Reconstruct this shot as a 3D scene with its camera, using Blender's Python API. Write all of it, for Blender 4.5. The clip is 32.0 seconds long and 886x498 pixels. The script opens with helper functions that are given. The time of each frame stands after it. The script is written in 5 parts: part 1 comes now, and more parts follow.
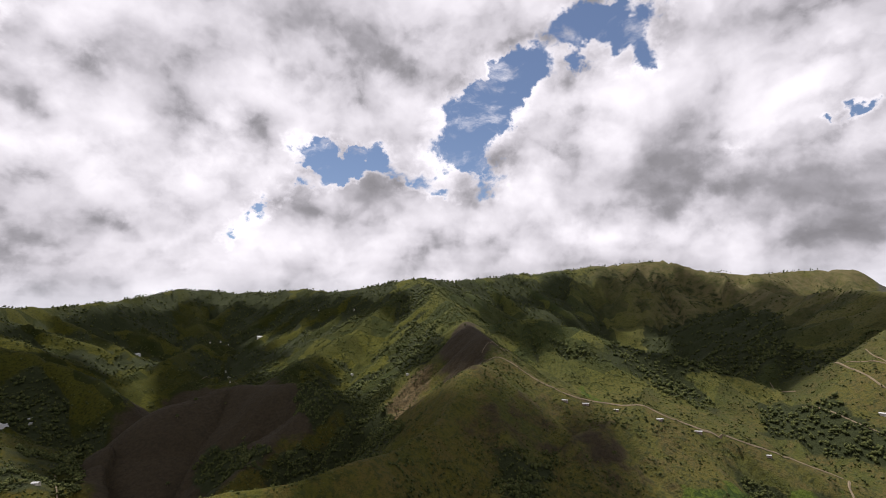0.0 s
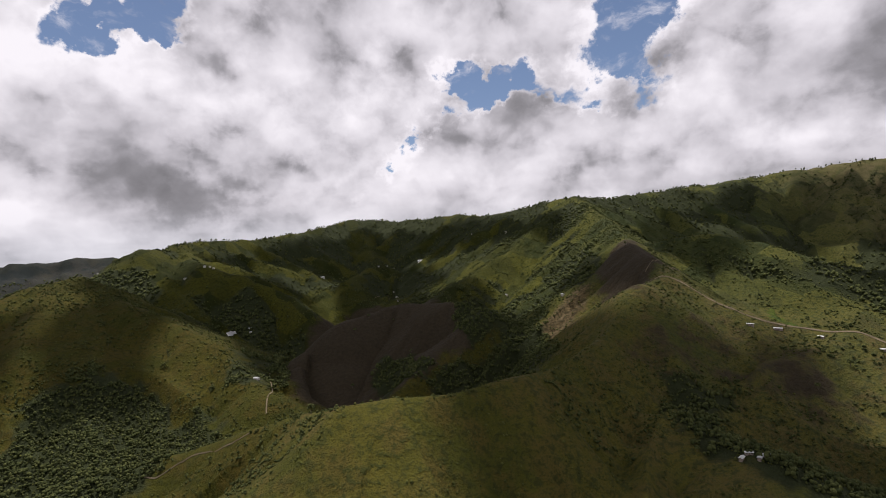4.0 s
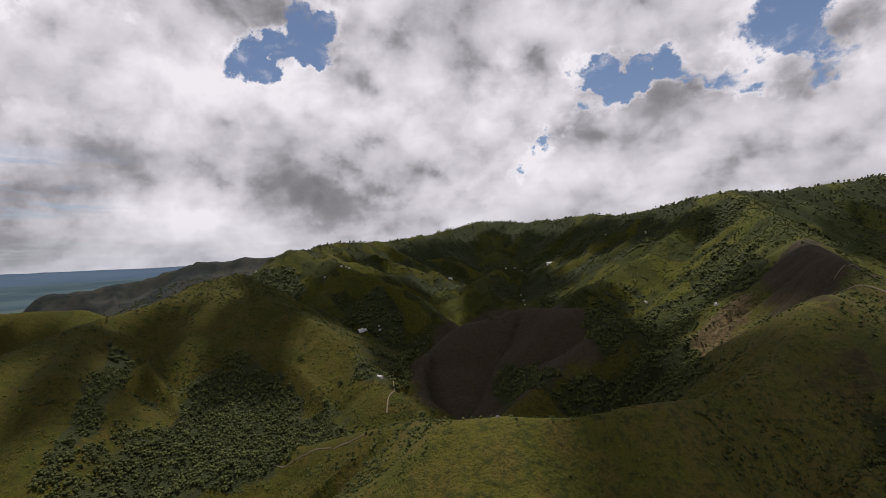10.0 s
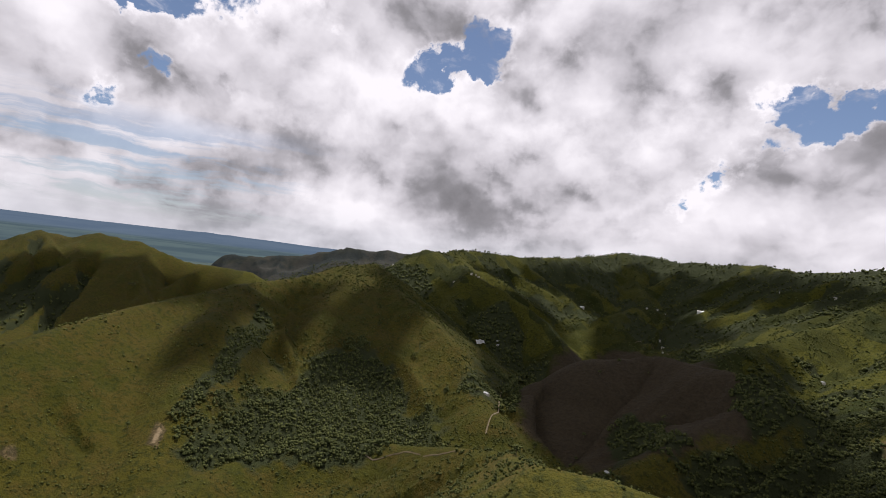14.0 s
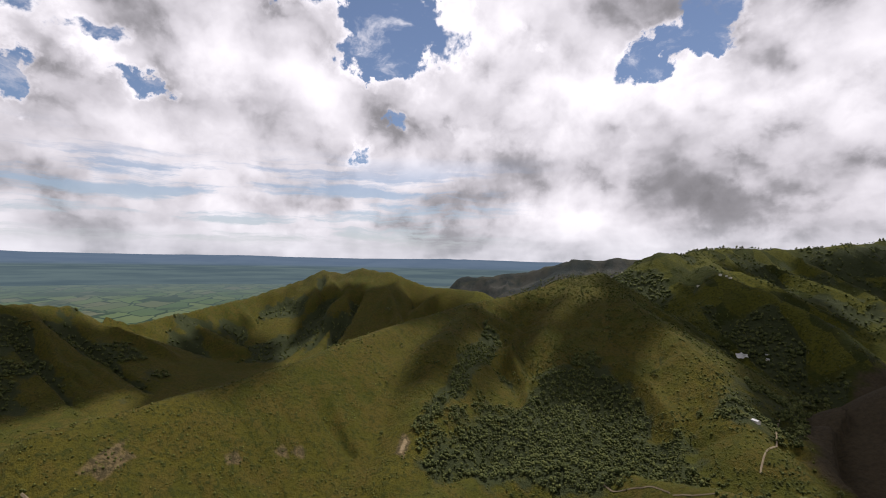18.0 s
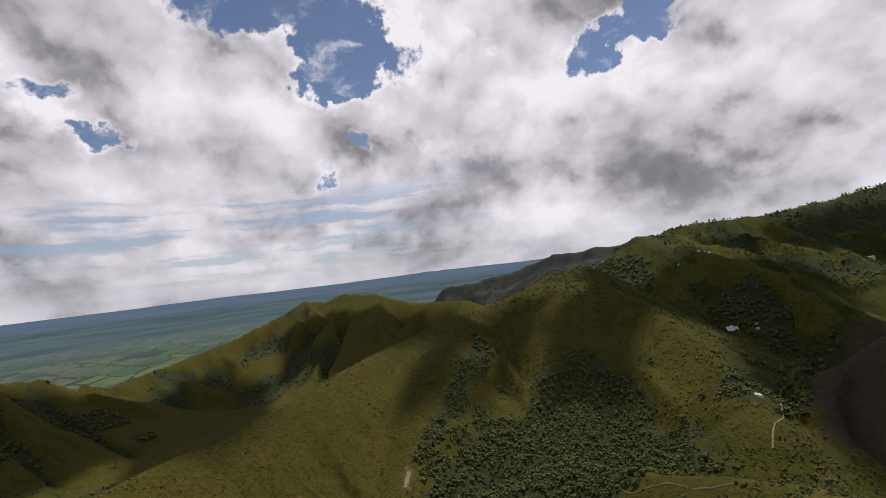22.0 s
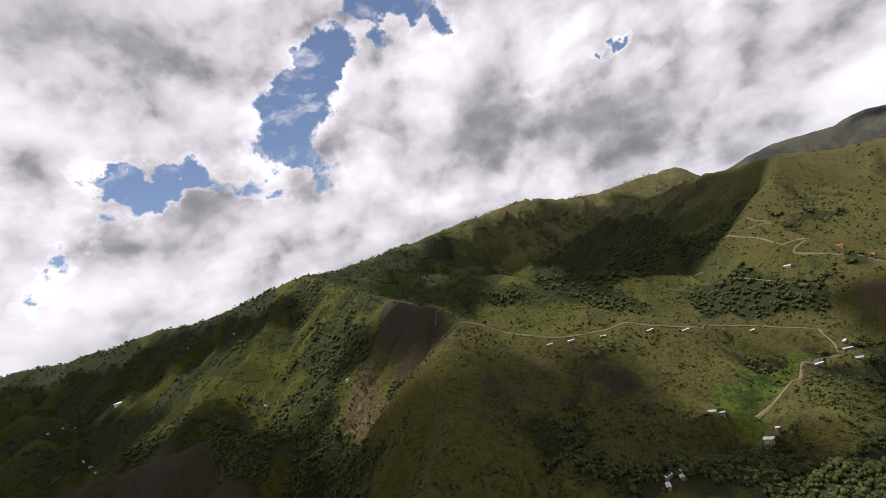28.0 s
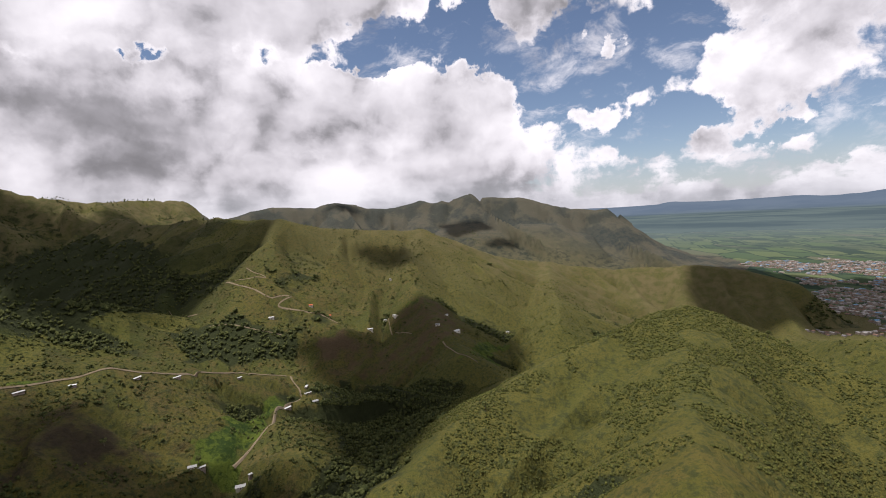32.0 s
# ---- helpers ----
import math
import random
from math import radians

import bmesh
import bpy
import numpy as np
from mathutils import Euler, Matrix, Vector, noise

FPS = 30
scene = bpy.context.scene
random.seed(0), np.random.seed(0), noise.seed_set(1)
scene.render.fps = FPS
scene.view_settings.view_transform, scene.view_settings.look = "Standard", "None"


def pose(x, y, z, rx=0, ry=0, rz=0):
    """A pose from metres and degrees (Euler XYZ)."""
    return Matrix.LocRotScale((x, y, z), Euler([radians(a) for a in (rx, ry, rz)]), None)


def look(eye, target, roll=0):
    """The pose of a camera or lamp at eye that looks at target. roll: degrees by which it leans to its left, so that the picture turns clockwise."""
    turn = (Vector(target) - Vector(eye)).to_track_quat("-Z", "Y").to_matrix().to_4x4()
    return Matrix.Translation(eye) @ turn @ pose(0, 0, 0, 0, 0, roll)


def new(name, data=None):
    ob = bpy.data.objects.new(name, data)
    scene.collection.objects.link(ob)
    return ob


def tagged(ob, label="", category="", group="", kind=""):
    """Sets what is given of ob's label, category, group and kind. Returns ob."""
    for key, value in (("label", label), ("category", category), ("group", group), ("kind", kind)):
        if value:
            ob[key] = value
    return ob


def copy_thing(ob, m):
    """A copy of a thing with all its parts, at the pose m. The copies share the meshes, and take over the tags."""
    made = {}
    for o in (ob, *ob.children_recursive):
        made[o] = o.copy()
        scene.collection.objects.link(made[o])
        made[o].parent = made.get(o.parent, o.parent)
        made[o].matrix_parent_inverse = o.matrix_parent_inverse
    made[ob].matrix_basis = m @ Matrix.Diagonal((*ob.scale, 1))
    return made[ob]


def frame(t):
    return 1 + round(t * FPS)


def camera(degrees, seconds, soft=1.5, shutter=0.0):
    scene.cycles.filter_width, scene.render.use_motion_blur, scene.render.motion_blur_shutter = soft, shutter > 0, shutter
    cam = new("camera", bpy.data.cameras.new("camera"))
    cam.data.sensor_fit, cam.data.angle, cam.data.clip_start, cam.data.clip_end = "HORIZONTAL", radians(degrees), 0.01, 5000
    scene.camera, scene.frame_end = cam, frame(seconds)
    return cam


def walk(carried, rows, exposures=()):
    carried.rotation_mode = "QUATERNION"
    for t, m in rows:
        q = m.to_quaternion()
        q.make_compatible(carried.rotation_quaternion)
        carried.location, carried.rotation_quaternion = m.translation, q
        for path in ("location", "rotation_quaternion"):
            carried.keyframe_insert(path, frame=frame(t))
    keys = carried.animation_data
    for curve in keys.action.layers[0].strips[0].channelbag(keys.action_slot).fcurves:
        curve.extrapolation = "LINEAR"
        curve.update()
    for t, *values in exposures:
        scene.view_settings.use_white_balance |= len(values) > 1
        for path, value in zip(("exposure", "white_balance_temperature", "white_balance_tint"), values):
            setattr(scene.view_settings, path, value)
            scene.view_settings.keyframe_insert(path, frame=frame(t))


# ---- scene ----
cam = camera(86.0, 32.0, soft=0.95)
# seconds, place in metres, yaw, pitch, roll
PATH = [
    (0, 0.0, 0.1, -0.0, -7.89, 7.64, 1.32),
    (0.5, 0.7, 3.0, -1.1, -5.45, 6.39, 4.02),
    (1, 1.4, 6.1, -2.1, -1.89, 4.91, 4.18),
    (1.5, 2.0, 9.3, -2.6, 0.15, 2.71, 3.52),
    (2, 2.6, 12.8, -3.1, 0.43, 0.97, 2.15),
    (2.5, 3.1, 16.4, -3.7, 1.14, -1.34, 1.06),
    (3, 3.6, 20.5, -4.5, 3.67, -1.73, 1.36),
    (3.5, 4.0, 25.4, -5.6, 8.09, -2.04, 1.53),
    (4, 4.2, 30.7, -6.7, 10.36, -0.80, 3.20),
    (4.5, 4.2, 36.0, -7.9, 10.94, 1.01, 4.94),
    (6.5, 4.0, 55.5, -12.0, 14.49, 6.44, -0.96),
    (7, 4.2, 59.7, -12.5, 18.37, 5.98, -0.70),
    (7.5, 4.5, 63.4, -12.3, 19.69, 5.40, -0.46),
    (8, 4.7, 66.9, -11.9, 18.44, 3.90, -0.20),
    (8.5, 4.9, 69.8, -11.2, 18.48, 2.42, 2.11),
    (9, 4.9, 72.8, -10.6, 23.21, 1.29, 3.54),
    (9.5, 4.6, 76.3, -10.3, 27.39, 0.93, 5.81),
    (10, 3.9, 80.0, -10.2, 26.01, 0.30, 3.08),
    (10.5, 2.5, 83.8, -10.4, 19.14, -1.31, -4.49),
    (11, 1.1, 87.8, -10.7, 22.59, -0.36, -5.24),
    (11.5, 0.5, 92.3, -10.8, 26.11, 0.13, -3.95),
    (12, 0.0, 96.9, -10.9, 29.65, -0.09, -6.43),
    (12.5, -0.6, 101.4, -10.9, 30.59, -0.49, -5.47),
    (13, -1.2, 105.8, -11.0, 35.39, -0.23, -6.58),
    (13.5, -2.0, 110.3, -11.4, 39.65, -0.51, -4.20),
    (14, -2.9, 114.8, -12.0, 42.30, 1.54, -6.89),
    (14.5, -4.0, 119.5, -12.7, 49.40, -2.96, -12.01),
    (16.5, -9.4, 138.7, -14.2, 64.21, -3.95, -10.87),
    (17, -11.1, 143.0, -14.3, 68.68, -2.90, -8.46),
    (17.5, -13.5, 146.8, -13.9, 71.81, -2.61, -7.35),
    (18, -16.1, 149.9, -13.5, 69.41, 1.29, -1.18),
    (18.5, -18.9, 152.2, -13.5, 74.30, -1.14, -11.25),
    (19, -21.6, 154.0, -13.4, 76.27, 0.88, -21.43),
    (19.5, -24.3, 156.0, -12.7, 75.57, 0.96, -11.77),
    (20, -26.7, 157.9, -11.7, 74.21, 5.67, -2.99),
    (20.5, -28.6, 159.6, -10.4, 75.79, 3.44, -5.86),
    (21, -30.5, 161.0, -9.0, 70.07, 3.06, -6.20),
    (21.5, -32.4, 162.3, -7.4, 65.87, 0.42, -0.08),
    (22, -34.6, 163.2, -5.9, 67.26, 2.51, 6.97),
    (22.5, -37.5, 163.7, -5.1, 59.77, 3.53, 11.72),
    (23, -40.7, 164.0, -4.4, 47.22, 0.68, 5.24),
    (23.5, -44.3, 164.7, -3.8, 40.00, -2.98, 5.43),
    (24, -48.0, 165.6, -3.0, 39.29, -3.30, 2.93),
    (24.5, -51.7, 166.9, -1.8, 27.52, -7.07, 8.97),
    (26.5, -66.8, 175.1, 1.9, -1.96, -2.54, 12.20),
    (27, -70.3, 177.7, 1.3, -10.29, 0.49, 14.02),
    (27.5, -73.5, 180.8, -0.3, -15.95, 2.46, 16.37),
    (28, -76.1, 184.6, -2.1, -23.86, 2.88, 17.96),
    (28.5, -77.9, 189.7, -3.8, -34.21, 1.07, 22.50),
    (29, -78.9, 195.3, -4.9, -46.07, 0.17, 21.27),
    (29.5, -78.8, 200.7, -4.6, -56.60, -1.88, 13.43),
    (30, -78.3, 206.2, -3.3, -66.02, 0.00, 18.18),
    (30.5, -77.9, 211.9, -0.8, -70.92, -2.61, 10.94),
    (31, -77.3, 217.7, 2.4, -74.28, -2.41, 3.89),
    (31.5, -76.9, 223.8, 6.0, -78.44, -5.06, 3.98),
    (32, -76.4, 230.0, 9.9, -81.17, -4.15, 3.22),
]
walk(cam, [(t, pose(x, y, z, 90 + pitch, roll, yaw)) for t, x, y, z, yaw, pitch, roll in PATH],
     [(0, 0.0, 6450, 17), (2, -0.2, 6450, 17), (4, -0.18, 6450, 17), (9, -0.35, 6450, 17), (12, -0.22, 6450, 17), (14, -0.12, 6450, 17), (19, -0.02, 6450, 17), (21, -0.18, 6450, 17), (24, -0.4, 6450, 17), (26.5, 0.1, 6450, 17), (28, 0.0, 6450, 17), (30, -0.15, 6450, 17), (32, -0.05, 6450, 17)])

# ---- sky and sun ----
SUN_AZ, SUN_EL = 28.0, 72.0          # degrees to the left of +y, and above the horizon
world = bpy.data.worlds.new("sky")
scene.world = world
world.use_nodes = True
WT = world.node_tree
WT.nodes.clear()


def wnode(kind, **props):
    n = WT.nodes.new(kind)
    for key, value in props.items():
        if key == "operation":
            n.operation = value
        elif key == "blend":
            n.blend_type = value
    return n


def wput(socket, value):
    if isinstance(value, bpy.types.NodeSocket):
        WT.links.new(value, socket)
    else:
        socket.default_value = value


def wmath(op, a, b=0.0, c=0.0, clamp=False):
    n = wnode("ShaderNodeMath", operation=op)
    n.use_clamp = clamp
    for s, v in zip(n.inputs, (a, b, c)):
        wput(s, v)
    return n.outputs[0]


def wvec(op, a, b=(0, 0, 0), c=(0, 0, 0)):
    n = wnode("ShaderNodeVectorMath", operation=op)
    for s, v in zip(n.inputs, (a, b, c)):
        wput(s, v)
    return n.outputs[0]


def wnoise(vector, scale, detail=6.0, rough=0.55, distortion=0.0, colour=False):
    n = wnode("ShaderNodeTexNoise")
    wput(n.inputs["Vector"], vector)
    wput(n.inputs["Scale"], scale)
    wput(n.inputs["Detail"], detail)
    wput(n.inputs["Roughness"], rough)
    wput(n.inputs["Distortion"], distortion)
    return n.outputs["Color" if colour else "Fac"]


def wrange(value, a, b, c=0.0, d=1.0, smooth=True):
    n = wnode("ShaderNodeMapRange")
    n.interpolation_type = "SMOOTHSTEP" if smooth else "LINEAR"
    for s, v in zip(n.inputs, (value, a, b, c, d)):
        wput(s, v)
    return n.outputs[0]


def wmix(fac, a, b, blend="MIX"):
    n = WT.nodes.new("ShaderNodeMix")
    n.data_type = "RGBA"
    n.blend_type = blend
    wput(n.inputs[0], fac)
    wput(n.inputs[6], a)
    wput(n.inputs[7], b)
    return n.outputs[2]


def wblobs(vector, blobs):
    """Sum of soft discs, wider than high: azimuth, elevation, half height in degrees, strength."""
    total = 0.0
    for az, el, size, power in blobs:
        n = wnode("ShaderNodeVectorMath", operation="DISTANCE")
        wput(n.inputs[0], vector)
        wput(n.inputs[1], (az / 1.5, el, 0.0))
        near = wmath("MULTIPLY_ADD", n.outputs["Value"], -1 / size, 1.0, clamp=True)
        total = wmath("MULTIPLY_ADD", near, power, total)
    return total


direction = wnode("ShaderNodeTexCoord").outputs["Generated"]
sep = wnode("ShaderNodeSeparateXYZ")
wput(sep.inputs[0], direction)
dx, dy, dz = sep.outputs
azimuth = wmath("DEGREES", wmath("ARCTAN2", wmath("MULTIPLY", dx, -1.0), dy))
elevation = wmath("DEGREES", wmath("ARCSINE", dz))
comb = wnode("ShaderNodeCombineXYZ")
wput(comb.inputs[0], azimuth)
wput(comb.inputs[1], elevation)
angles = wvec("MULTIPLY", comb.outputs[0], (1 / 1.5, 1.0, 0.0))
warp = wvec("SUBTRACT", wnoise(direction, 5.0, 5.0, 0.6, colour=True), (0.5, 0.5, 0.5))
warp2 = wvec("SUBTRACT", wnoise(direction, 17.0, 5.0, 0.6, colour=True), (0.5, 0.5, 0.5))
bent = wvec("ADD", wvec("MULTIPLY_ADD", warp, (7.5, 9, 0), angles), wvec("MULTIPLY", warp2, (5, 7, 0)))

GAPS, CLOUDS, DARK, BRIGHT = [], [], [], []


def spots(kind, *rows):
    """Openings, heaps, grey bases or bright crowns: azimuth, elevation and half height in degrees, strength."""
    kind.extend((az, el, size * 1.7, power) for az, el, size, power in rows)


spots(GAPS, (6.3, 17, 2.4, 1), (3, 17, 1.8, 0.8), (-0.3, 17.2, 2.2, 1), (-5, 15.5, 1.5, 0.7), (-8, 14.6, 1.2, 0.8), (-10, 21, 3, 1), (-12, 18, 2.8, 1), (-13.5, 24.5, 2.8, 0.8))
spots(GAPS, (-17, 25.5, 3, 1), (-16, 28, 2.6, 0.9), (14, 12.2, 1.1, 0.9), (10.5, 14.3, 1, 0.6), (16, 9.8, 1.1, 0.9), (7.5, 18.4, 1.4, 0.6))
spots(GAPS, (47.5, 21.2, 2.1, 1.15), (44.5, 21.8, 1.5, 0.8), (41, 23, 1.6, 0.9), (40, 26, 1.8, 0.7), (43, 25, 1.5, 0.7), (57, 25, 1.2, 0.7), (61, 26, 1.5, 0.7))
spots(GAPS, (68, 24.5, 2.6, 0.9), (74, 22, 2.6, 1), (76, 25, 2.8, 1.1), (77, 27.5, 2.8, 1.2), (78, 31, 2.8, 1.2), (85, 30, 2.8, 1.1), (92, 31, 2.8, 1.1))
spots(GAPS, (79, 23, 2, 1.1), (75.5, 15.5, 1.5, 1), (81, 11.8, 1.1, 0.8), (69, 15.5, 0.9, 0.5), (113.5, 22, 2, 0.8), (117, 17, 2.6, 1.1), (113, 15.5, 1.5, 1))
spots(GAPS, (107, 19.5, 1.6, 1), (103.5, 17, 1.2, 0.9), (101, 17, 0.9, 0.6), (-25, 30, 2.8, 1), (-31, 30.5, 3, 1), (-34, 27, 1.6, 0.6), (-39.5, 16.3, 0.9, 0.6))
spots(GAPS, (-53, 29, 2.6, 0.9), (-49.3, 17, 0.8, 0.9), (-62.5, 17.8, 1.7, 1), (-68, 16.3, 1.7, 0.8), (-73, 18.5, 2.6, 1), (-75, 17.5, 1.8, 1), (-81, 20.2, 3.4, 1.2))
spots(GAPS, (-85, 18, 3, 1.2), (-85, 21.5, 2.6, 1), (-93, 17, 2.8, 0.9), (-97, 21, 2.6, 1), (-97, 14.5, 1.8, 0.8), (-93, 11.6, 1.7, 0.9), (-102, 12.5, 2.2, 0.9))
spots(GAPS, (-105, 15, 2.6, 0.9), (-107, 18.5, 3, 1), (-105.5, 7, 1.4, 0.8), (-109, 9, 1.8, 0.9), (-117, 6.7, 1.2, 0.8), (-103, 6.3, 1.1, 0.7), (-123, 5, 1.7, 0.8))
spots(CLOUDS, (-84, 13, 2.6, 0.9), (-115, 14, 4.4, 1.2), (-100, 9.6, 1.5, 1), (-89.5, 19, 1.3, 0.7), (-100, 17, 1.1, 0.7), (-70, 14.6, 1.2, 0.8), (-111, 5.8, 1.3, 0.7), (79, 25.5, 1.4, 0.6))
spots(DARK, (24.7, 22.3, 4.2, 0.8), (34, 17.5, 3.6, 0.7), (21, 30, 4, 0.7), (28, 19.5, 4, 0.6), (36, 6.3, 2.4, 1), (40, 6.2, 2.2, 0.9), (47, 8.5, 2.6, 0.6), (57, 9.8, 3, 0.9))
spots(DARK, (63, 9.8, 3, 0.9), (67, 7, 2.4, 0.8), (35, 21, 3.6, 0.5), (-20, 12.6, 3.4, 0.8), (-29, 12.3, 3.6, 1), (-36, 11.8, 2.8, 0.8), (-42, 11.8, 3.2, 0.9), (-49, 10, 3, 0.9))
spots(DARK, (-52, 12, 2.4, 0.6), (-57, 9, 2.4, 0.5), (93, 16, 4, 0.7), (98, 14.5, 3.2, 0.7), (-117, 10.3, 2.6, 0.9), (-2.6, 31.4, 3.4, 0.6))
spots(BRIGHT, (16, 19, 2, 0.9), (24.5, 30, 2.4, 0.5), (-24, 23, 3.4, 0.6), (50, 18.5, 3.2, 0.7), (54, 20, 3.2, 0.6), (73, 11.5, 2.4, 0.6), (95, 23, 3.4, 0.8), (64, 25, 3.4, 0.7))
spots(BRIGHT, (-31, 24, 3.4, 0.6), (-45, 22, 4, 0.7), (-83, 14.5, 2, 0.7), (-48, 19.5, 2.6, 0.5), (-54.7, 16, 2, 0.6), (-112, 16.5, 2.6, 0.8), (4, 11, 3, 0.5), (-8, 11.5, 2.6, 0.5))


def billow(vector, scale, detail=3.0):
    n = wnode("ShaderNodeTexVoronoi")
    n.feature = "SMOOTH_F1"
    n.normalize = True
    wput(n.inputs["Vector"], vector)
    wput(n.inputs["Scale"], scale)
    wput(n.inputs["Detail"], detail)
    wput(n.inputs["Roughness"], 0.55)
    wput(n.inputs["Smoothness"], 0.18)
    return wmath("SUBTRACT", 1.0, n.outputs["Distance"])


ball = wvec("ADD", wvec("MULTIPLY", direction, (1, 1, 1.25)), wvec("MULTIPLY", warp, (0.09, 0.09, 0.09)))


def lit(scale, detail, shift):
    """Rounded knobs, and the light on their sunward side."""
    here = billow(ball, scale, detail)
    there = billow(wvec("ADD", ball, shift), scale, detail)
    return here, wmath("SUBTRACT", here, there)


big_knob, big_light = lit(5.5, 2.0, (-0.012, 0.022, 0.06))
knob, knob_light = lit(12.0, 1.0, (-0.006, 0.012, 0.028))


# the deck in perspective: noise on a level sheet, drawn together towards the horizon
lift = wmath("ADD", wmath("MAXIMUM", dz, 0.0), 0.20)
deck_at = wnode("ShaderNodeCombineXYZ")
wput(deck_at.inputs[0], wmath("DIVIDE", dx, lift))
wput(deck_at.inputs[1], wmath("DIVIDE", dy, lift))
deck_at = wvec("ADD", deck_at.outputs[0], wvec("MULTIPLY", warp, (0.5, 0.5, 0.0)))
deck = wnoise(deck_at, 1.7, 9.0, 0.60)
thick = wnoise(wvec("ADD", deck_at, (3.1, 1.7, 0.0)), 1.1, 3.0, 0.5)
puff = wnoise(ball, 6.5, 10.0, 0.54)
puff_up = wnoise(wvec("ADD", ball, (-0.010, 0.018, 0.040)), 6.5, 10.0, 0.54)
soft = wnoise(ball, 3.2, 5.0, 0.50)
soft_up = wnoise(wvec("ADD", ball, (-0.02, 0.035, 0.085)), 3.2, 5.0, 0.50)
fine = wnoise(ball, 24.0, 8.0, 0.62)
gaps, clouds = wmath("MINIMUM", wblobs(bent, GAPS), 1.15), wblobs(bent, CLOUDS)
bright, dark = wblobs(bent, BRIGHT), wblobs(bent, DARK)
body = wmath("ADD", wmath("MULTIPLY_ADD", clouds, 0.7, 0.56), wmath("MULTIPLY", gaps, -1.0))
body = wmath("ADD", body, wmath("MULTIPLY", wmath("SUBTRACT", deck, 0.5), 0.75))
body = wmath("ADD", body, wmath("MULTIPLY", wmath("SUBTRACT", puff, 0.5), 1.5))
body = wmath("ADD", body, wmath("MULTIPLY", wmath("SUBTRACT", big_knob, 0.55), 0.50))
body = wmath("ADD", body, wmath("MULTIPLY", wmath("SUBTRACT", knob, 0.55), 0.65))
body = wmath("ADD", body, wmath("MULTIPLY", wmath("SUBTRACT", fine, 0.5), 0.9))
# over the eastern plain only single heaps stand in clear hazy air
clear_east = wmath("MULTIPLY", wrange(azimuth, -84.0, -98.0), wmath("MULTIPLY", wrange(elevation, 26.0, 12.0), wrange(elevation, 0.0, 2.5, 0.4, 1.0)))
body = wmath("SUBTRACT", body, wmath("MULTIPLY", clear_east, 0.75))
# thin streaks of clear sky low over the western plain
side = wrange(azimuth, 52.0, 70.0)
low = wmath("MULTIPLY", side, wmath("MULTIPLY", wrange(elevation, 13.0, 8.0), wrange(elevation, 0.5, 2.5)))
streak_at = wvec("ADD", wvec("MULTIPLY", comb.outputs[0], (0.045, 0.42, 0.0)), wvec("MULTIPLY", warp, (0.5, 1.1, 0.0)))
streak = wmath("MULTIPLY", wrange(wnoise(streak_at, 1.0, 6.0, 0.62), 0.47, 0.60), wmath("MULTIPLY", low, 0.75))
wisp = wmath("MULTIPLY", wrange(wnoise(wvec("MULTIPLY", ball, (1.0, 1.0, 1.5)), 9.0, 7.0, 0.66, 0.3), 0.50, 0.74), 0.7)
veil = wmath("MAXIMUM", wrange(body, -0.07, 0.20), wisp)
veil = wmath("MULTIPLY", veil, wmath("SUBTRACT", 1.0, streak))
# thick parts are grey from below, thin edges and sunward sides bright
tone = wmath("MULTIPLY_ADD", wmath("SUBTRACT", thick, 0.5), -1.05, 0.78)
tone = wmath("ADD", tone, wmath("MULTIPLY", wmath("SUBTRACT", soft, soft_up), 2.7))
edge_light = wrange(body, 0.95, 0.20, 0.30, 1.3)
tone = wmath("ADD", tone, wmath("MULTIPLY", wmath("SUBTRACT", puff, puff_up), wmath("MULTIPLY", edge_light, 1.7)))
tone = wmath("ADD", tone, wmath("MULTIPLY", big_light, wmath("MULTIPLY", edge_light, 0.95)))
tone = wmath("ADD", tone, wmath("MULTIPLY", knob_light, wmath("MULTIPLY", edge_light, 0.95)))
tone = wmath("ADD", tone, wmath("MULTIPLY", wmath("SUBTRACT", fine, 0.5), 0.10))
shade = wmath("MULTIPLY", dark, wrange(soft, 0.30, 0.62, 0.40, 1.15))
tone = wmath("ADD", tone, wmath("SUBTRACT", wmath("MULTIPLY", bright, 0.40), wmath("MULTIPLY", shade, 0.42)))
tone = wmath("ADD", tone, wmath("MULTIPLY", wrange(body, 0.55, 0.05), 0.34))
# overhead, out of view, the cloud bases are darkened to deepen shade on the land
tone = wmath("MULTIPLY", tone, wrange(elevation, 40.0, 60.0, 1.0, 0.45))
ramp = wnode("ShaderNodeValToRGB")
for k, (at, col) in enumerate(((0.0, (0.20, 0.199, 0.204, 1)), (0.26, (0.38, 0.376, 0.392, 1)), (0.5, (0.65, 0.640, 0.664, 1)), (0.74, (0.86, 0.849, 0.872, 1)), (1.0, (1.06, 1.05, 1.065, 1)))):
    e = ramp.color_ramp.elements[k] if k < 2 else ramp.color_ramp.elements.new(at)
    e.position, e.color = at, col
# bases never go below a middling grey
tone = wmath("MAXIMUM", tone, wmath("MULTIPLY_ADD", tone, 0.4, 0.12))
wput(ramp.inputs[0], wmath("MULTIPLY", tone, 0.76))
sky = wnode("ShaderNodeTexSky")
sky.sky_type = "NISHITA"
sky.sun_disc = False
sky.sun_elevation = radians(SUN_EL)
sky.sun_rotation = radians(-SUN_AZ)
sky.altitude = 1500
sky_light = wmix(1.0, sky.outputs[0], (0.105, 0.102, 0.098, 1), "MULTIPLY")
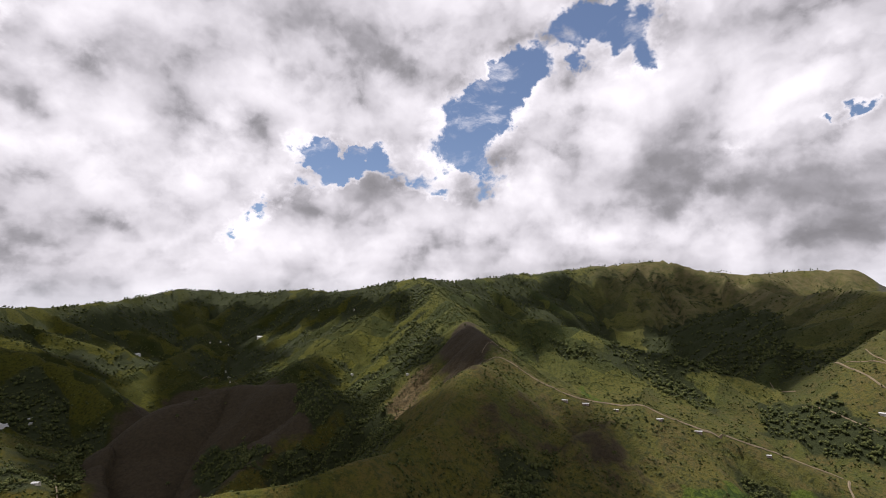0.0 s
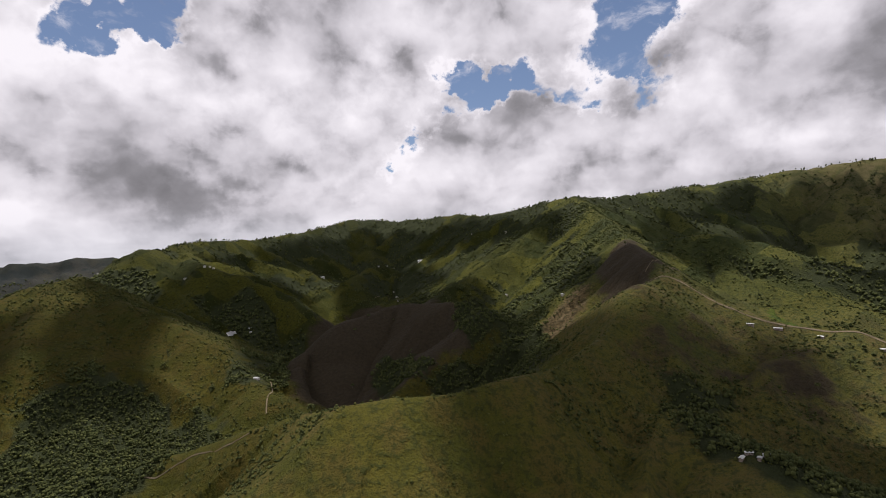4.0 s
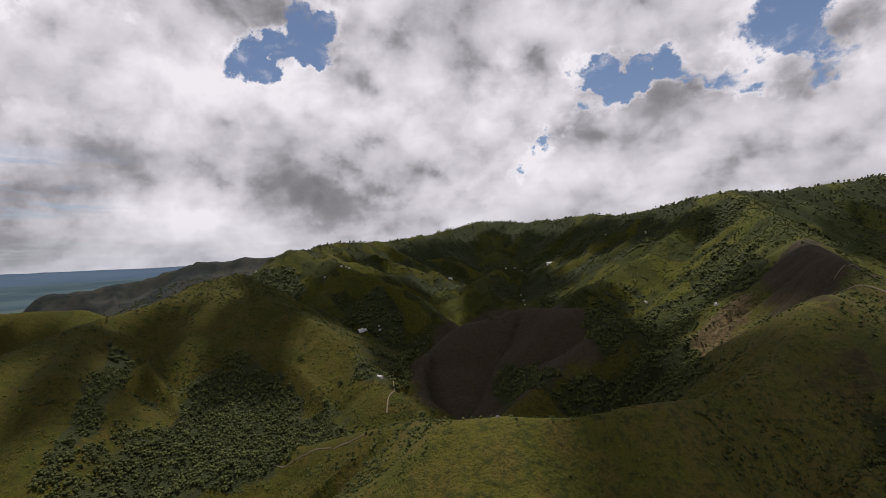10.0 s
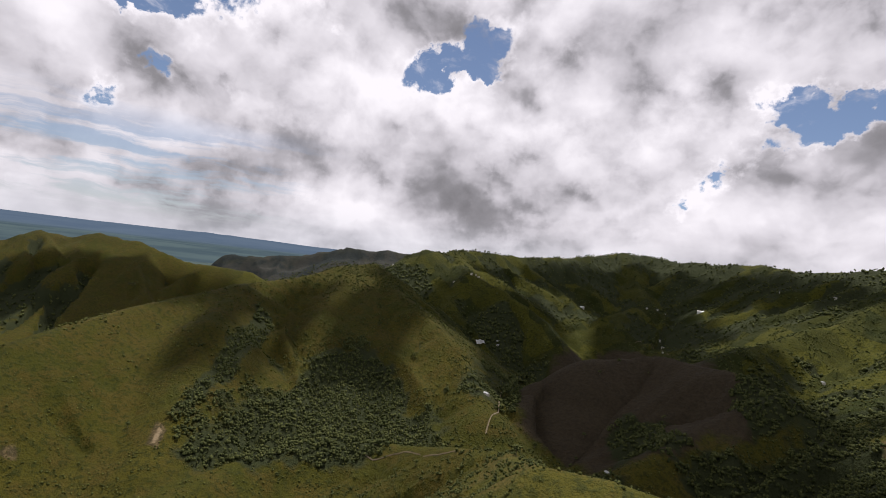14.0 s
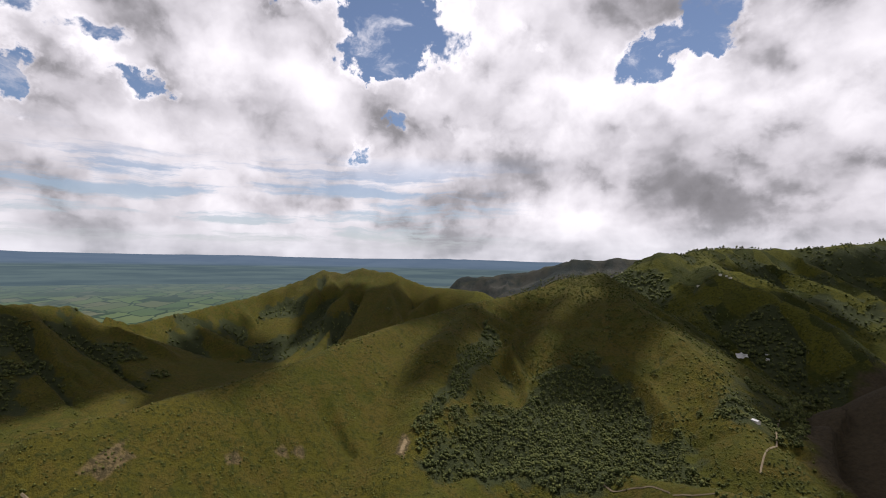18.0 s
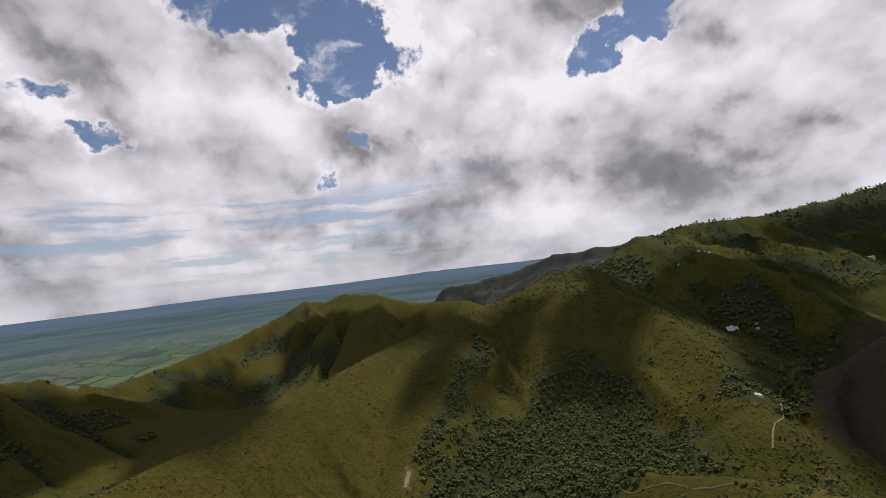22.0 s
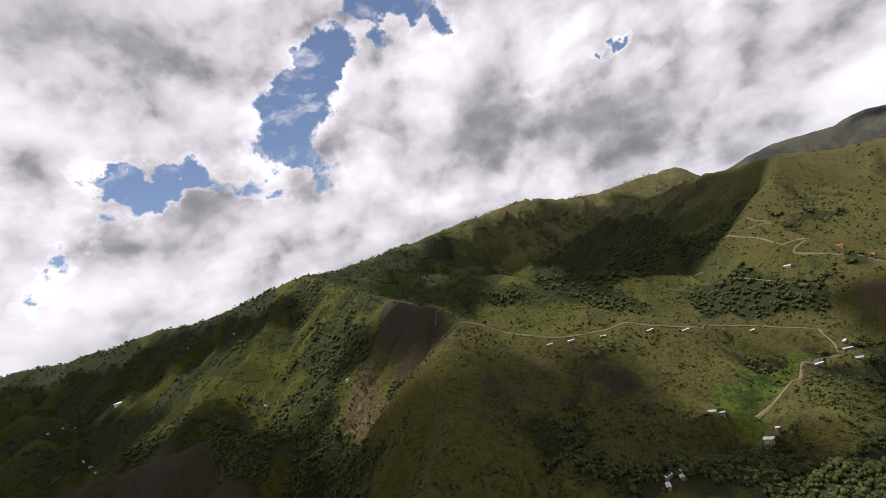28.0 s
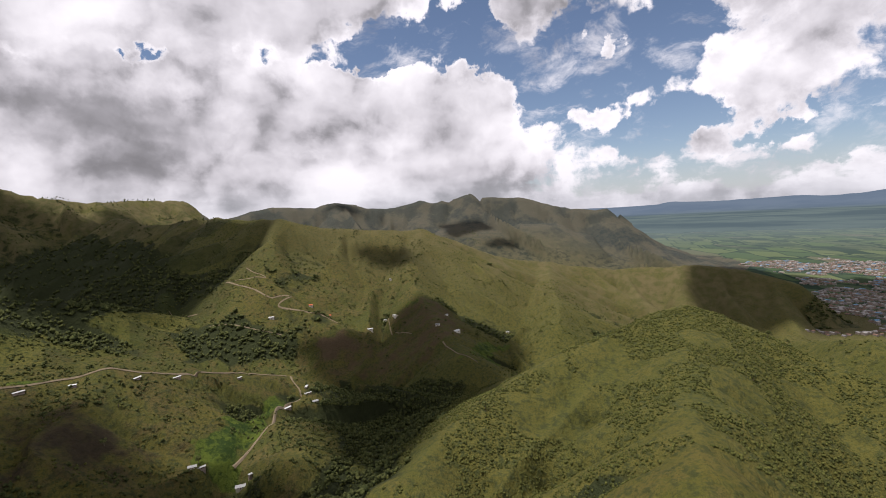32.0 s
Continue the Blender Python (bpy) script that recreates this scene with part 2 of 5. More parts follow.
# pale band of distance above the horizon
haze = wrange(elevation, 7.0, -1.0)
sky_light = wmix(wmath("MULTIPLY", haze, 0.55), sky_light, (0.40, 0.46, 0.53, 1))
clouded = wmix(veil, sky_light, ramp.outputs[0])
clouded = wmix(wrange(elevation, 6.0, -0.5, 0.0, 0.40), clouded, (0.60, 0.645, 0.69, 1))
back = wnode("ShaderNodeBackground")
wput(back.inputs[0], clouded)
wput(back.inputs[1], 1.0)
out = wnode("ShaderNodeOutputWorld")
WT.links.new(back.outputs[0], out.inputs[0])
world.cycles.sampling_method = "MANUAL"
world.cycles.sample_map_resolution = 512

sun = new("sun", bpy.data.lights.new("sun", "SUN"))
sun.data.energy, sun.data.angle, sun.data.color = 5.0, radians(0.9), (1.0, 0.95, 0.87)
sun.matrix_world = look((-math.sin(radians(SUN_AZ)) * math.cos(radians(SUN_EL)) * 3000, math.cos(radians(SUN_AZ)) * math.cos(radians(SUN_EL)) * 3000,
                         math.sin(radians(SUN_EL)) * 3000), (0, 0, 0))

# ---- materials ----


def material(name):
    m = bpy.data.materials.new(name)
    m.use_nodes = True
    return m, m.node_tree, m.node_tree.nodes["Principled BSDF"]


def mnode(nt, kind, **inputs):
    n = nt.nodes.new(kind)
    for key, value in inputs.items():
        s = n.inputs[key.replace("_", " ")]
        if isinstance(value, bpy.types.NodeSocket):
            nt.links.new(value, s)
        else:
            s.default_value = value
    return n


def mnoise(nt, vector, scale, detail=5.0, rough=0.6):
    return mnode(nt, "ShaderNodeTexNoise", Vector=vector, Scale=scale, Detail=detail, Roughness=rough).outputs["Fac"]


def mmap(nt, value, a, b, c=0.0, d=1.0):
    n = nt.nodes.new("ShaderNodeMapRange")
    n.interpolation_type = "SMOOTHSTEP"
    for s, v in zip(n.inputs, (value, a, b, c, d)):
        if isinstance(v, bpy.types.NodeSocket):
            nt.links.new(v, s)
        else:
            s.default_value = v
    return n.outputs[0]


def mmath(nt, op, a, b=0.0):
    n = nt.nodes.new("ShaderNodeMath")
    n.operation = op
    for s, v in zip(n.inputs, (a, b)):
        if isinstance(v, bpy.types.NodeSocket):
            nt.links.new(v, s)
        else:
            s.default_value = v
    return n.outputs[0]


def mmix(nt, fac, a, b, blend="MIX"):
    n = nt.nodes.new("ShaderNodeMix")
    n.data_type, n.blend_type = "RGBA", blend
    for s, v in ((n.inputs[0], fac), (n.inputs[6], a), (n.inputs[7], b)):
        if isinstance(v, bpy.types.NodeSocket):
            nt.links.new(v, s)
        else:
            s.default_value = (*v, 1) if isinstance(v, tuple) and len(v) == 3 else v
    return n.outputs[2]


def mbump(nt, bsdf, height, strength, distance):
    b = mnode(nt, "ShaderNodeBump", Strength=strength, Distance=distance, Height=height)
    nt.links.new(b.outputs[0], bsdf.inputs["Normal"])


def plain_material(name, colour, rough=0.8, metal=0.0, vary=0.25, scale=0.6, random_amount=0.0):
    m, nt, bsdf = material(name)
    place = mnode(nt, "ShaderNodeNewGeometry").outputs["Position"]
    fac = mmap(nt, mnoise(nt, place, scale), 0.3, 0.7)
    grain = mmap(nt, mnoise(nt, place, scale * 9), 0.3, 0.7)
    dark = tuple(c * (1 - vary) for c in colour)
    col = mmix(nt, fac, dark, colour)
    col = mmix(nt, mmath(nt, "MULTIPLY", grain, 0.3), col, tuple(c * (1 - vary * 1.4) for c in colour))
    if random_amount:
        info = nt.nodes.new("ShaderNodeObjectInfo").outputs["Random"]
        col = mmix(nt, mmath(nt, "MULTIPLY", info, random_amount), col, tuple(c * 0.45 for c in colour))
    nt.links.new(col, bsdf.inputs["Base Color"])
    bsdf.inputs["Roughness"].default_value = rough
    bsdf.inputs["Metallic"].default_value = metal
    mbump(nt, bsdf, grain, 0.4, 0.1)
    return m


def land_material():
    """Grass, scrub, woodland floor, ploughed and burnt ground, mixed by the land cover of the sheet. Haze, some shade
    and dimmer western light are put into the colours too.
    """
    m, nt, bsdf = material("hill_land")
    place = mnode(nt, "ShaderNodeNewGeometry").outputs["Position"]
    cov = mnode(nt, "ShaderNodeVertexColor")
    cov.layer_name = "cover"
    sep = mnode(nt, "ShaderNodeSeparateColor", Color=cov.outputs["Color"])
    wood, earth, lush = sep.outputs
    pale = cov.outputs["Alpha"]
    n_big = mnoise(nt, place, 0.006, 4)
    n_mid = mnoise(nt, place, 0.035, 5)
    n_small = mnoise(nt, place, 0.16, 4, 0.7)
    n_tiny = mnoise(nt, place, 0.55, 3, 0.7)
    grass = mmix(nt, mmap(nt, n_big, 0.35, 0.65), (0.098, 0.088, 0.022), (0.066, 0.072, 0.018))
    split = mnode(nt, "ShaderNodeSeparateXYZ", Vector=place).outputs
    east, north = split[0], split[1]
    leafy = mmath(nt, "MULTIPLY", mmap(nt, east, 120, 320), mmap(nt, north, 560, 380))
    brown = mmix(nt, mmath(nt, "MULTIPLY", leafy, 0.75), (0.098, 0.080, 0.028), (0.106, 0.101, 0.024))
    grass = mmix(nt, mmap(nt, n_mid, 0.42, 0.62), grass, brown)
    grass = mmix(nt, mmath(nt, "MULTIPLY", leafy, 0.45), grass, (0.086, 0.087, 0.022))
    grass = mmix(nt, mmap(nt, n_small, 0.46, 0.64, 0, 0.85), grass, (0.036, 0.046, 0.018))
    grass = mmix(nt, mmap(nt, n_tiny, 0.48, 0.66, 0, 0.7), grass, (0.040, 0.048, 0.018))
    dry_slope = mmix(nt, mmap(nt, n_mid, 0.35, 0.65), (0.125, 0.105, 0.052), (0.080, 0.078, 0.030))
    plots = mnode(nt, "ShaderNodeTexVoronoi", Vector=mmix(nt, 0.06, place, mnode(nt, "ShaderNodeTexNoise", Vector=place, Scale=0.01).outputs["Color"]), Scale=0.011)
    plot = mnode(nt, "ShaderNodeSeparateColor", Color=plots.outputs["Color"]).outputs[0]
    tilled = mmix(nt, mmap(nt, plot, 0.15, 0.85), (0.028, 0.038, 0.012), (0.086, 0.090, 0.020))
    tilled = mmix(nt, mmap(nt, n_small, 0.46, 0.64, 0, 0.8), tilled, (0.020, 0.032, 0.009))
    grass = mmix(nt, mmath(nt, "MULTIPLY", mmap(nt, north, 850, 1150), mmap(nt, n_mid, 0.35, 0.6, 0.72, 1.0)), grass, tilled)
    grass = mmix(nt, mmath(nt, "MULTIPLY", mmap(nt, east, 1000, 1700), mmap(nt, n_big, 0.30, 0.60, 0.35, 0.9)), grass, dry_slope)
    # western grass is darkened in its colour, standing in for hazier sun there
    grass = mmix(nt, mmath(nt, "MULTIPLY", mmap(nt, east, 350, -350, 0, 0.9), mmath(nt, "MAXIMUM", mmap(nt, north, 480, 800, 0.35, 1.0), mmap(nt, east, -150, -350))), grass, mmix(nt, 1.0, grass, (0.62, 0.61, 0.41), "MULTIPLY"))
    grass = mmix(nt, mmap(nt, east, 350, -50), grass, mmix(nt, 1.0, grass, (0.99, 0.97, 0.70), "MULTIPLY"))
    crop = mmix(nt, mmap(nt, mmath(nt, "ADD", n_small, mmath(nt, "SUBTRACT", n_mid, 0.5)), 0.35, 0.62), (0.024, 0.044, 0.010), (0.072, 0.098, 0.016))
    soil = mmix(nt, mmap(nt, n_small, 0.35, 0.7), (0.048, 0.037, 0.022), (0.030, 0.025, 0.016))
    # eastern soil is redder; its colour is also lightened for haze over the shade
    soil = mmix(nt, mmap(nt, east, 450, 750), soil, mmix(nt, n_small, (0.100, 0.068, 0.038), (0.055, 0.044, 0.026)))
    dry = mmix(nt, mmap(nt, n_small, 0.40, 0.6), (0.105, 0.078, 0.038), (0.046, 0.038, 0.018))
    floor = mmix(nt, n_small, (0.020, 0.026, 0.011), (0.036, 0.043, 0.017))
    edge = mmath(nt, "MULTIPLY", mmath(nt, "SUBTRACT", n_mid, 0.5), 0.9)
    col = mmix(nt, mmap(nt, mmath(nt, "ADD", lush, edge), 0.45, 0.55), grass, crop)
    col = mmix(nt, mmap(nt, mmath(nt, "ADD", earth, mmath(nt, "MULTIPLY", edge, 1.5)), 0.25, 0.75), col, soil)
    col = mmix(nt, mmap(nt, mmath(nt, "ADD", pale, mmath(nt, "MULTIPLY", edge, 1.5)), 0.3, 0.75), col, dry)
    col = mmix(nt, mmap(nt, mmath(nt, "ADD", pale, mmath(nt, "MULTIPLY", edge, 0.6)), 1.0, 1.25), col, mmix(nt, n_small, (0.25, 0.195, 0.12), (0.15, 0.115, 0.065)))
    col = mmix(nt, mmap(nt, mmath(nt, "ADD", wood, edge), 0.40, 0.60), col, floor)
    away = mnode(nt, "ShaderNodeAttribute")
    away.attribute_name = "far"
    # far ranges: haze and patches of cloud shade are put into the colour
    hazed_land = mmix(nt, mmap(nt, n_big, 0.42, 0.58), (0.078, 0.076, 0.064), (0.036, 0.045, 0.047))
    # western ranges are darkened in the colour, like the grass there
    hazed_land = mmix(nt, mmap(nt, east, 350, -350, 0, 0.9), hazed_land, mmix(nt, 1.0, hazed_land, (0.42, 0.44, 0.52), "MULTIPLY"))
    col = mmix(nt, mmath(nt, "MULTIPLY", away.outputs["Fac"], 0.8), col, hazed_land)
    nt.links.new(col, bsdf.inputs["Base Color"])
    bsdf.inputs["Roughness"].default_value = 0.92
    bsdf.inputs["Specular IOR Level"].default_value = 0.09
    relief = mmath(nt, "ADD", mmath(nt, "MULTIPLY", n_mid, 1.3), mmath(nt, "ADD", n_small, mmath(nt, "MULTIPLY", n_tiny, 0.4)))
    mbump(nt, bsdf, relief, 0.9, 4.0)
    return m


def plain_fields_material():
    """Level farmland: a patchwork of cane fields, tree lines and tracks, far off, with cloud shade and haze in its
    colours.
    """
    m, nt, bsdf = material("valley_fields")
    at = mnode(nt, "ShaderNodeAttribute")
    at.attribute_name = "flat"
    place = at.outputs["Vector"]
    turn = mnode(nt, "ShaderNodeMapping", Vector=place, Rotation=(0, 0, 0.5), Scale=(0.0022, 0.0058, 0))
    cell = mnode(nt, "ShaderNodeTexVoronoi", Vector=turn.outputs[0], Scale=1.0, Randomness=0.75)
    cell.distance = "CHEBYCHEV"
    shade = mnode(nt, "ShaderNodeSeparateColor", Color=cell.outputs["Color"])
    ramp = nt.nodes.new("ShaderNodeValToRGB")
    for k, (p, c) in enumerate(((0.0, (0.042, 0.070, 0.026)), (0.3, (0.076, 0.108, 0.040)), (0.55, (0.100, 0.120, 0.052)), (0.8, (0.048, 0.078, 0.034)), (0.95, (0.100, 0.100, 0.058)))):
        e = ramp.color_ramp.elements[k] if k < 2 else ramp.color_ramp.elements.new(p)
        e.position, e.color = p, (*c, 1)
    nt.links.new(shade.outputs[0], ramp.inputs[0])
    lines = mnode(nt, "ShaderNodeTexVoronoi", Vector=turn.outputs[0], Scale=1.0, Randomness=0.75)
    lines.feature, lines.distance = "F2", "CHEBYCHEV"
    gap = mmath(nt, "SUBTRACT", lines.outputs["Distance"], cell.outputs["Distance"])
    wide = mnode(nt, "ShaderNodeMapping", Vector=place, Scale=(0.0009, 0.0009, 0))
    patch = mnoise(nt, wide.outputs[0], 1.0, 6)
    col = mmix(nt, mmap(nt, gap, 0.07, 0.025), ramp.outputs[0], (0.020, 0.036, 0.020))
    # broad dark patches paint cloud shadows onto the plain
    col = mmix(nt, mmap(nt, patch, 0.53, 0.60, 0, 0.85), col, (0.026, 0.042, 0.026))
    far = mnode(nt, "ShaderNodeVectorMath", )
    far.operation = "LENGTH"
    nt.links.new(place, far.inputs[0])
    # farther fields turn blue-grey: haze mixed into their colour
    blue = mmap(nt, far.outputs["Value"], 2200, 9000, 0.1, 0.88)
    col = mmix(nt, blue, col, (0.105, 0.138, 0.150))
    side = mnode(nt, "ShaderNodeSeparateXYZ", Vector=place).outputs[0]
    # western fields are darkened in colour, as if under cloud
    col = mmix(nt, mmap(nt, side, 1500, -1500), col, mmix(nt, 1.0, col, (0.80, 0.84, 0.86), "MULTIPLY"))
    nt.links.new(col, bsdf.inputs["Base Color"])
    bsdf.inputs["Roughness"].default_value = 1.0
    bsdf.inputs["Specular IOR Level"].default_value = 0.0
    return m




def distance_material():
    """The far plain and the mountains beyond it, self-glowing, with pale haze and cloud shade in the colour."""
    m, nt, bsdf = material("blue_distance")
    at = mnode(nt, "ShaderNodeAttribute")
    at.attribute_name = "flat"
    wide = mnode(nt, "ShaderNodeMapping", Vector=at.outputs["Vector"], Scale=(0.0004, 0.0004, 0))
    patch = mnoise(nt, wide.outputs[0], 1.0, 7)
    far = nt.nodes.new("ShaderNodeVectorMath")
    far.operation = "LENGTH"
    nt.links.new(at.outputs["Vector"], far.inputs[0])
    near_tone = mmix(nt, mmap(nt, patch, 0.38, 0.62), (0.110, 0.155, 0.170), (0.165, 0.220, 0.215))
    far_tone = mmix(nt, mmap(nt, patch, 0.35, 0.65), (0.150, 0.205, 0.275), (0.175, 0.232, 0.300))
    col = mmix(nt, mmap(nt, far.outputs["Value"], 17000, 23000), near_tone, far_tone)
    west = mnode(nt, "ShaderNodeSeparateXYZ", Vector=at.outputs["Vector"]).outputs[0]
    # darker to the west: cloud shade put into the colour
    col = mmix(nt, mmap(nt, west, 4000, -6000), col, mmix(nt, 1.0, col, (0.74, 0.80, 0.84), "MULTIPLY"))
    # the backdrop glows by itself in hazy tones; sun and shadow don't reach it
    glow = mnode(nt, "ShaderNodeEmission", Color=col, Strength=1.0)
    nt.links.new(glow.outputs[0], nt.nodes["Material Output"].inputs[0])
    return m


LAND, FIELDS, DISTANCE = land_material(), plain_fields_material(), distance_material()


# ---- land ----
# terrain-begin
RIDGES = []


def ridge(name, slope, crest, *line):
    """A crest line, with the slope of its flanks and the width over which it is rounded."""
    RIDGES.append((name, slope, crest, np.array(line, float)))


ridge('skyline_left', 0.6, 25, (-1279, 1429, 23), (-1299, 1574, 24), (-1379, 1768, 55), (-1362, 2082, 53), (-1286, 2319, 71), (-1217, 2801, 137), (-1136, 3091, 184), (-839, 3024, 145), (-425, 2788, 144), (-139, 2498, 125), (169, 2131, 151))
ridge('skyline_right', 0.65, 25, (180, 2057, 146), (360, 2237, 150), (630, 2506, 183), (903, 2758, 217), (1290, 2861, 259), (1754, 2705, 295), (1870, 2489, 206), (2059, 2338, 166), (2054, 2283, 101))
ridge('skyline_back', 0.5, 25, (2059, 2338, 166), (2360, 2384, 192), (2576, 2273, 186), (2588, 2403, 118), (2732, 2216, 74))
ridge('west_range', 0.5, 20, (-3331, 1529, -150), (-3034, 1945, -90), (-2799, 2158, 15), (-2698, 2292, 3), (-2607, 2400, 33), (-2509, 2508, 19))
ridge('knoll_ridge', 0.5, 7, (-1701, -570, -160), (-1839, -420, -183), (-1949, -286, -261), (-2322, 68, -207), (-2443, 308, -129), (-2475, 422, -78), (-2445, 515, -96), (-2405, 612, -62), (-2345, 697, -82), (-2294, 738, -78), (-2126, 871, -140), (-1968, 1048, -151))
ridge('hill_spur', 0.72, 15, (-566, -39, -184), (-702, 83, -188), (-792, 211, -175), (-900, 334, -157), (-960, 433, -142), (-1075, 639, -117), (-1125, 768, -101), (-1145, 963, -53), (-1101, 1021, -41), (-988, 1028, -77), (-812, 1024, -164), (-647, 984, -249))
ridge('spur_a', 0.62, 28, (-1040, 610, -124), (-841, 462, -160), (-743, 400, -208), (-661, 357, -240), (-588, 307, -266))
ridge('spur_b', 0.55, 34, (-1112, 940, -59), (-889, 718, -164), (-807, 567, -240), (-726, 441, -283), (-618, 346, -298))
ridge('spur_c', 0.6, 30, (-1080, 1000, -58), (-794, 922, -128), (-646, 885, -178), (-538, 830, -220), (-454, 756, -243))
ridge('spur_face', 0.42, 50, (-1040, 940, -80), (-760, 740, -196), (-635, 602, -251), (-536, 509, -272))
ridge('farm_spur', 0.7, 15, (-1414, 1731, 53), (-1024, 1381, -46), (-885, 1386, -75), (-744, 1377, -136), (-622, 1300, -190))
ridge('farm_spur_two', 0.7, 15, (-1309, 1447, 22), (-1092, 1321, -82), (-877, 1178, -187))
ridge('near_spur', 0.7, 12, (157, 771, -90), (93, 652, -134), (53, 588, -144), (18, 539, -147), (-17, 499, -143), (-74, 458, -147), (-123, 434, -141), (-164, 422, -146), (-260, 520, -189), (-350, 546, -221), (-448, 556, -257), (-531, 515, -277), (-548, 403, -286), (-504, 294, -279))
ridge('burnt_ridge', 0.7, 15, (157, 771, -90), (211, 842, -78), (210, 926, -52), (202, 1051, -32), (221, 1211, -13), (222, 1454, 26), (218, 1775, 84), (180, 2057, 146))
ridge('road_ridge', 0.7, 15, (179, 845, -102), (262, 811, -126), (329, 775, -142), (413, 728, -157), (496, 699, -182), (575, 663, -214), (655, 626, -246), (634, 602, -269), (601, 625, -294), (537, 623, -305), (465, 621, -292))
ridge('valley_bench', 0.28, 50, (120, 560, -196), (186, 471, -204), (290, 455, -232), (379, 481, -258), (467, 531, -243), (558, 549, -263))
ridge('bare_knoll', 0.42, 16, (352, 470, -250), (372, 478, -243), (398, 488, -249))
ridge('road_spur', 0.7, 15, (413, 728, -157), (321, 686, -174), (245, 658, -190))
ridge('dark_spur', 0.7, 15, (313, 837, -140), (210, 780, -165), (94, 688, -181))
ridge('tree_ridge', 0.55, 20, (278, 1289, -34), (423, 1276, -25), (516, 1228, -43), (660, 1177, -103), (784, 1123, -137), (897, 1058, -183))
ridge('right_hill', 0.6, 20, (1659, 1886, 76), (1555, 1646, 30), (1447, 1262, 40), (1341, 968, 19), (1397, 853, -10), (1445, 724, -27), (1529, 563, -39), (1585, 463, -83), (1673, 323, -154), (1749, 128, -196), (1796, -117, -232), (1762, -271, -228), (1723, -400, -220), (1665, -539, -239), (1604, -654, -275))
ridge('scar_spur', 0.65, 15, (1341, 968, 19), (1216, 948, -45), (1108, 952, -103), (1068, 906, -124), (994, 727, -208), (942, 627, -235))
ridge('dark_flank', 0.7, 15, (1447, 1262, 40), (1171, 1225, -110), (928, 1127, -179))
ridge('farm_flank', 0.5, 20, (1529, 563, -39), (1239, 540, -141), (1001, 440, -214), (797, 344, -255))
ridge('east_flank', 0.5, 20, (1749, 128, -196), (1255, 130, -247), (1010, 150, -249))
ridge('far_range', 0.55, 6, (2801, 2114, 52), (2884, 1979, 100), (2958, 1847, 123), (3052, 1657, 107), (3129, 1471, 140), (3175, 1347, 118), (3202, 1268, 87), (3250, 1102, 80), (3296, 901, 122), (3311, 820, 102), (3322, 752, 113), (3330, 700, 99), (3344, 562, 155), (3351, 496, 121), (3361, 327, 112), (3362, 175, 100), (3356, 10, 50), (3342, -157, 7), (3323, -296, -18), (3310, -375, -7), (3295, -450, -47), (3268, -565, -124), (3242, -646, -220))
ridge('green_hill', 0.65, 20, (236, 322, -177), (304, 302, -181), (386, 250, -169), (442, 193, -152), (493, 107, -132), (519, 38, -123), (537, -20, -142), (469, -60, -157), (406, -95, -168), (350, -110, -176))
ridge('green_front', 0.6, 30, (519, 38, -123), (323, 98, -145), (172, 142, -141))
ridge('east_ridge', 0.7, 15, (952, -315, -281), (767, -330, -228), (656, -334, -250))
ridge('brown_dome', 0.6, 30, (-97, 1019, -159), (-174, 1082, -141), (-308, 1133, -147), (-406, 1051, -170), (-459, 971, -217), (-453, 869, -254))
ridge('brown_spur', 0.7, 15, (-97, 1019, -159), (-173, 906, -202), (-207, 758, -236))
ridge('centre_spur', 0.65, 20, (180, 2057, 146), (72, 1908, 59), (-83, 1628, -56), (-192, 1372, -117), (-249, 1195, -152))
ridge('peak_spur', 0.6, 20, (-1115, 3023, 180), (-927, 2671, 13), (-749, 2307, -98), (-778, 1953, -145))
ridge('roof_spur', 0.6, 20, (-1362, 2082, 53), (-1092, 2062, -64), (-903, 1976, -135))

def side_spurs(name, spacing, reach, fall, slope, seed):
    """Short spurs that run down on both sides of a crest, so that its flanks are cut up."""
    g = np.random.default_rng(seed)
    for label, _, crest, line in list(RIDGES):
        if label != name:
            continue
        for p, q in zip(line[:-1], line[1:]):
            run = float(np.hypot(*(q - p)[:2]))
            for k in range(max(1, round(run / spacing))):
                t = (k + g.uniform(0.2, 0.8)) / max(1, round(run / spacing))
                start = p + (q - p) * t
                out = np.array((-(q - p)[1], (q - p)[0], 0)) / max(run, 1e-6)
                for side in (-1, 1):
                    far = reach * g.uniform(0.6, 1.2)
                    lean = (q - p) / max(run, 1e-6) * far * g.uniform(-0.5, 0.5) * np.array((1, 1, 0))
                    mid = start + (side * out * far + lean) * 0.5
                    end = start + side * out * far + lean * 1.5
                    start_low = start - np.array((0, 0, 12.0))
                    mid[2], end[2] = start[2] - 12 - fall * far * 0.5 * g.uniform(0.9, 1.2), start[2] - 12 - fall * far * g.uniform(1.0, 1.25)
                    RIDGES.append((name + "_side", slope, 6.0, np.array([start_low, mid, end])))


side_spurs("skyline_left", 260, 420, 0.40, 0.75, 1)
side_spurs("skyline_right", 280, 460, 0.42, 0.8, 2)
side_spurs("far_range", 230, 700, 0.46, 1.5, 3)
side_spurs("west_range", 240, 380, 0.36, 0.8, 4)
side_spurs("right_hill", 240, 330, 0.38, 0.75, 5)
side_spurs("knoll_ridge", 260, 330, 0.34, 0.7, 6)

rng = np.random.default_rng(7)
LATTICE = rng.random((256, 256))


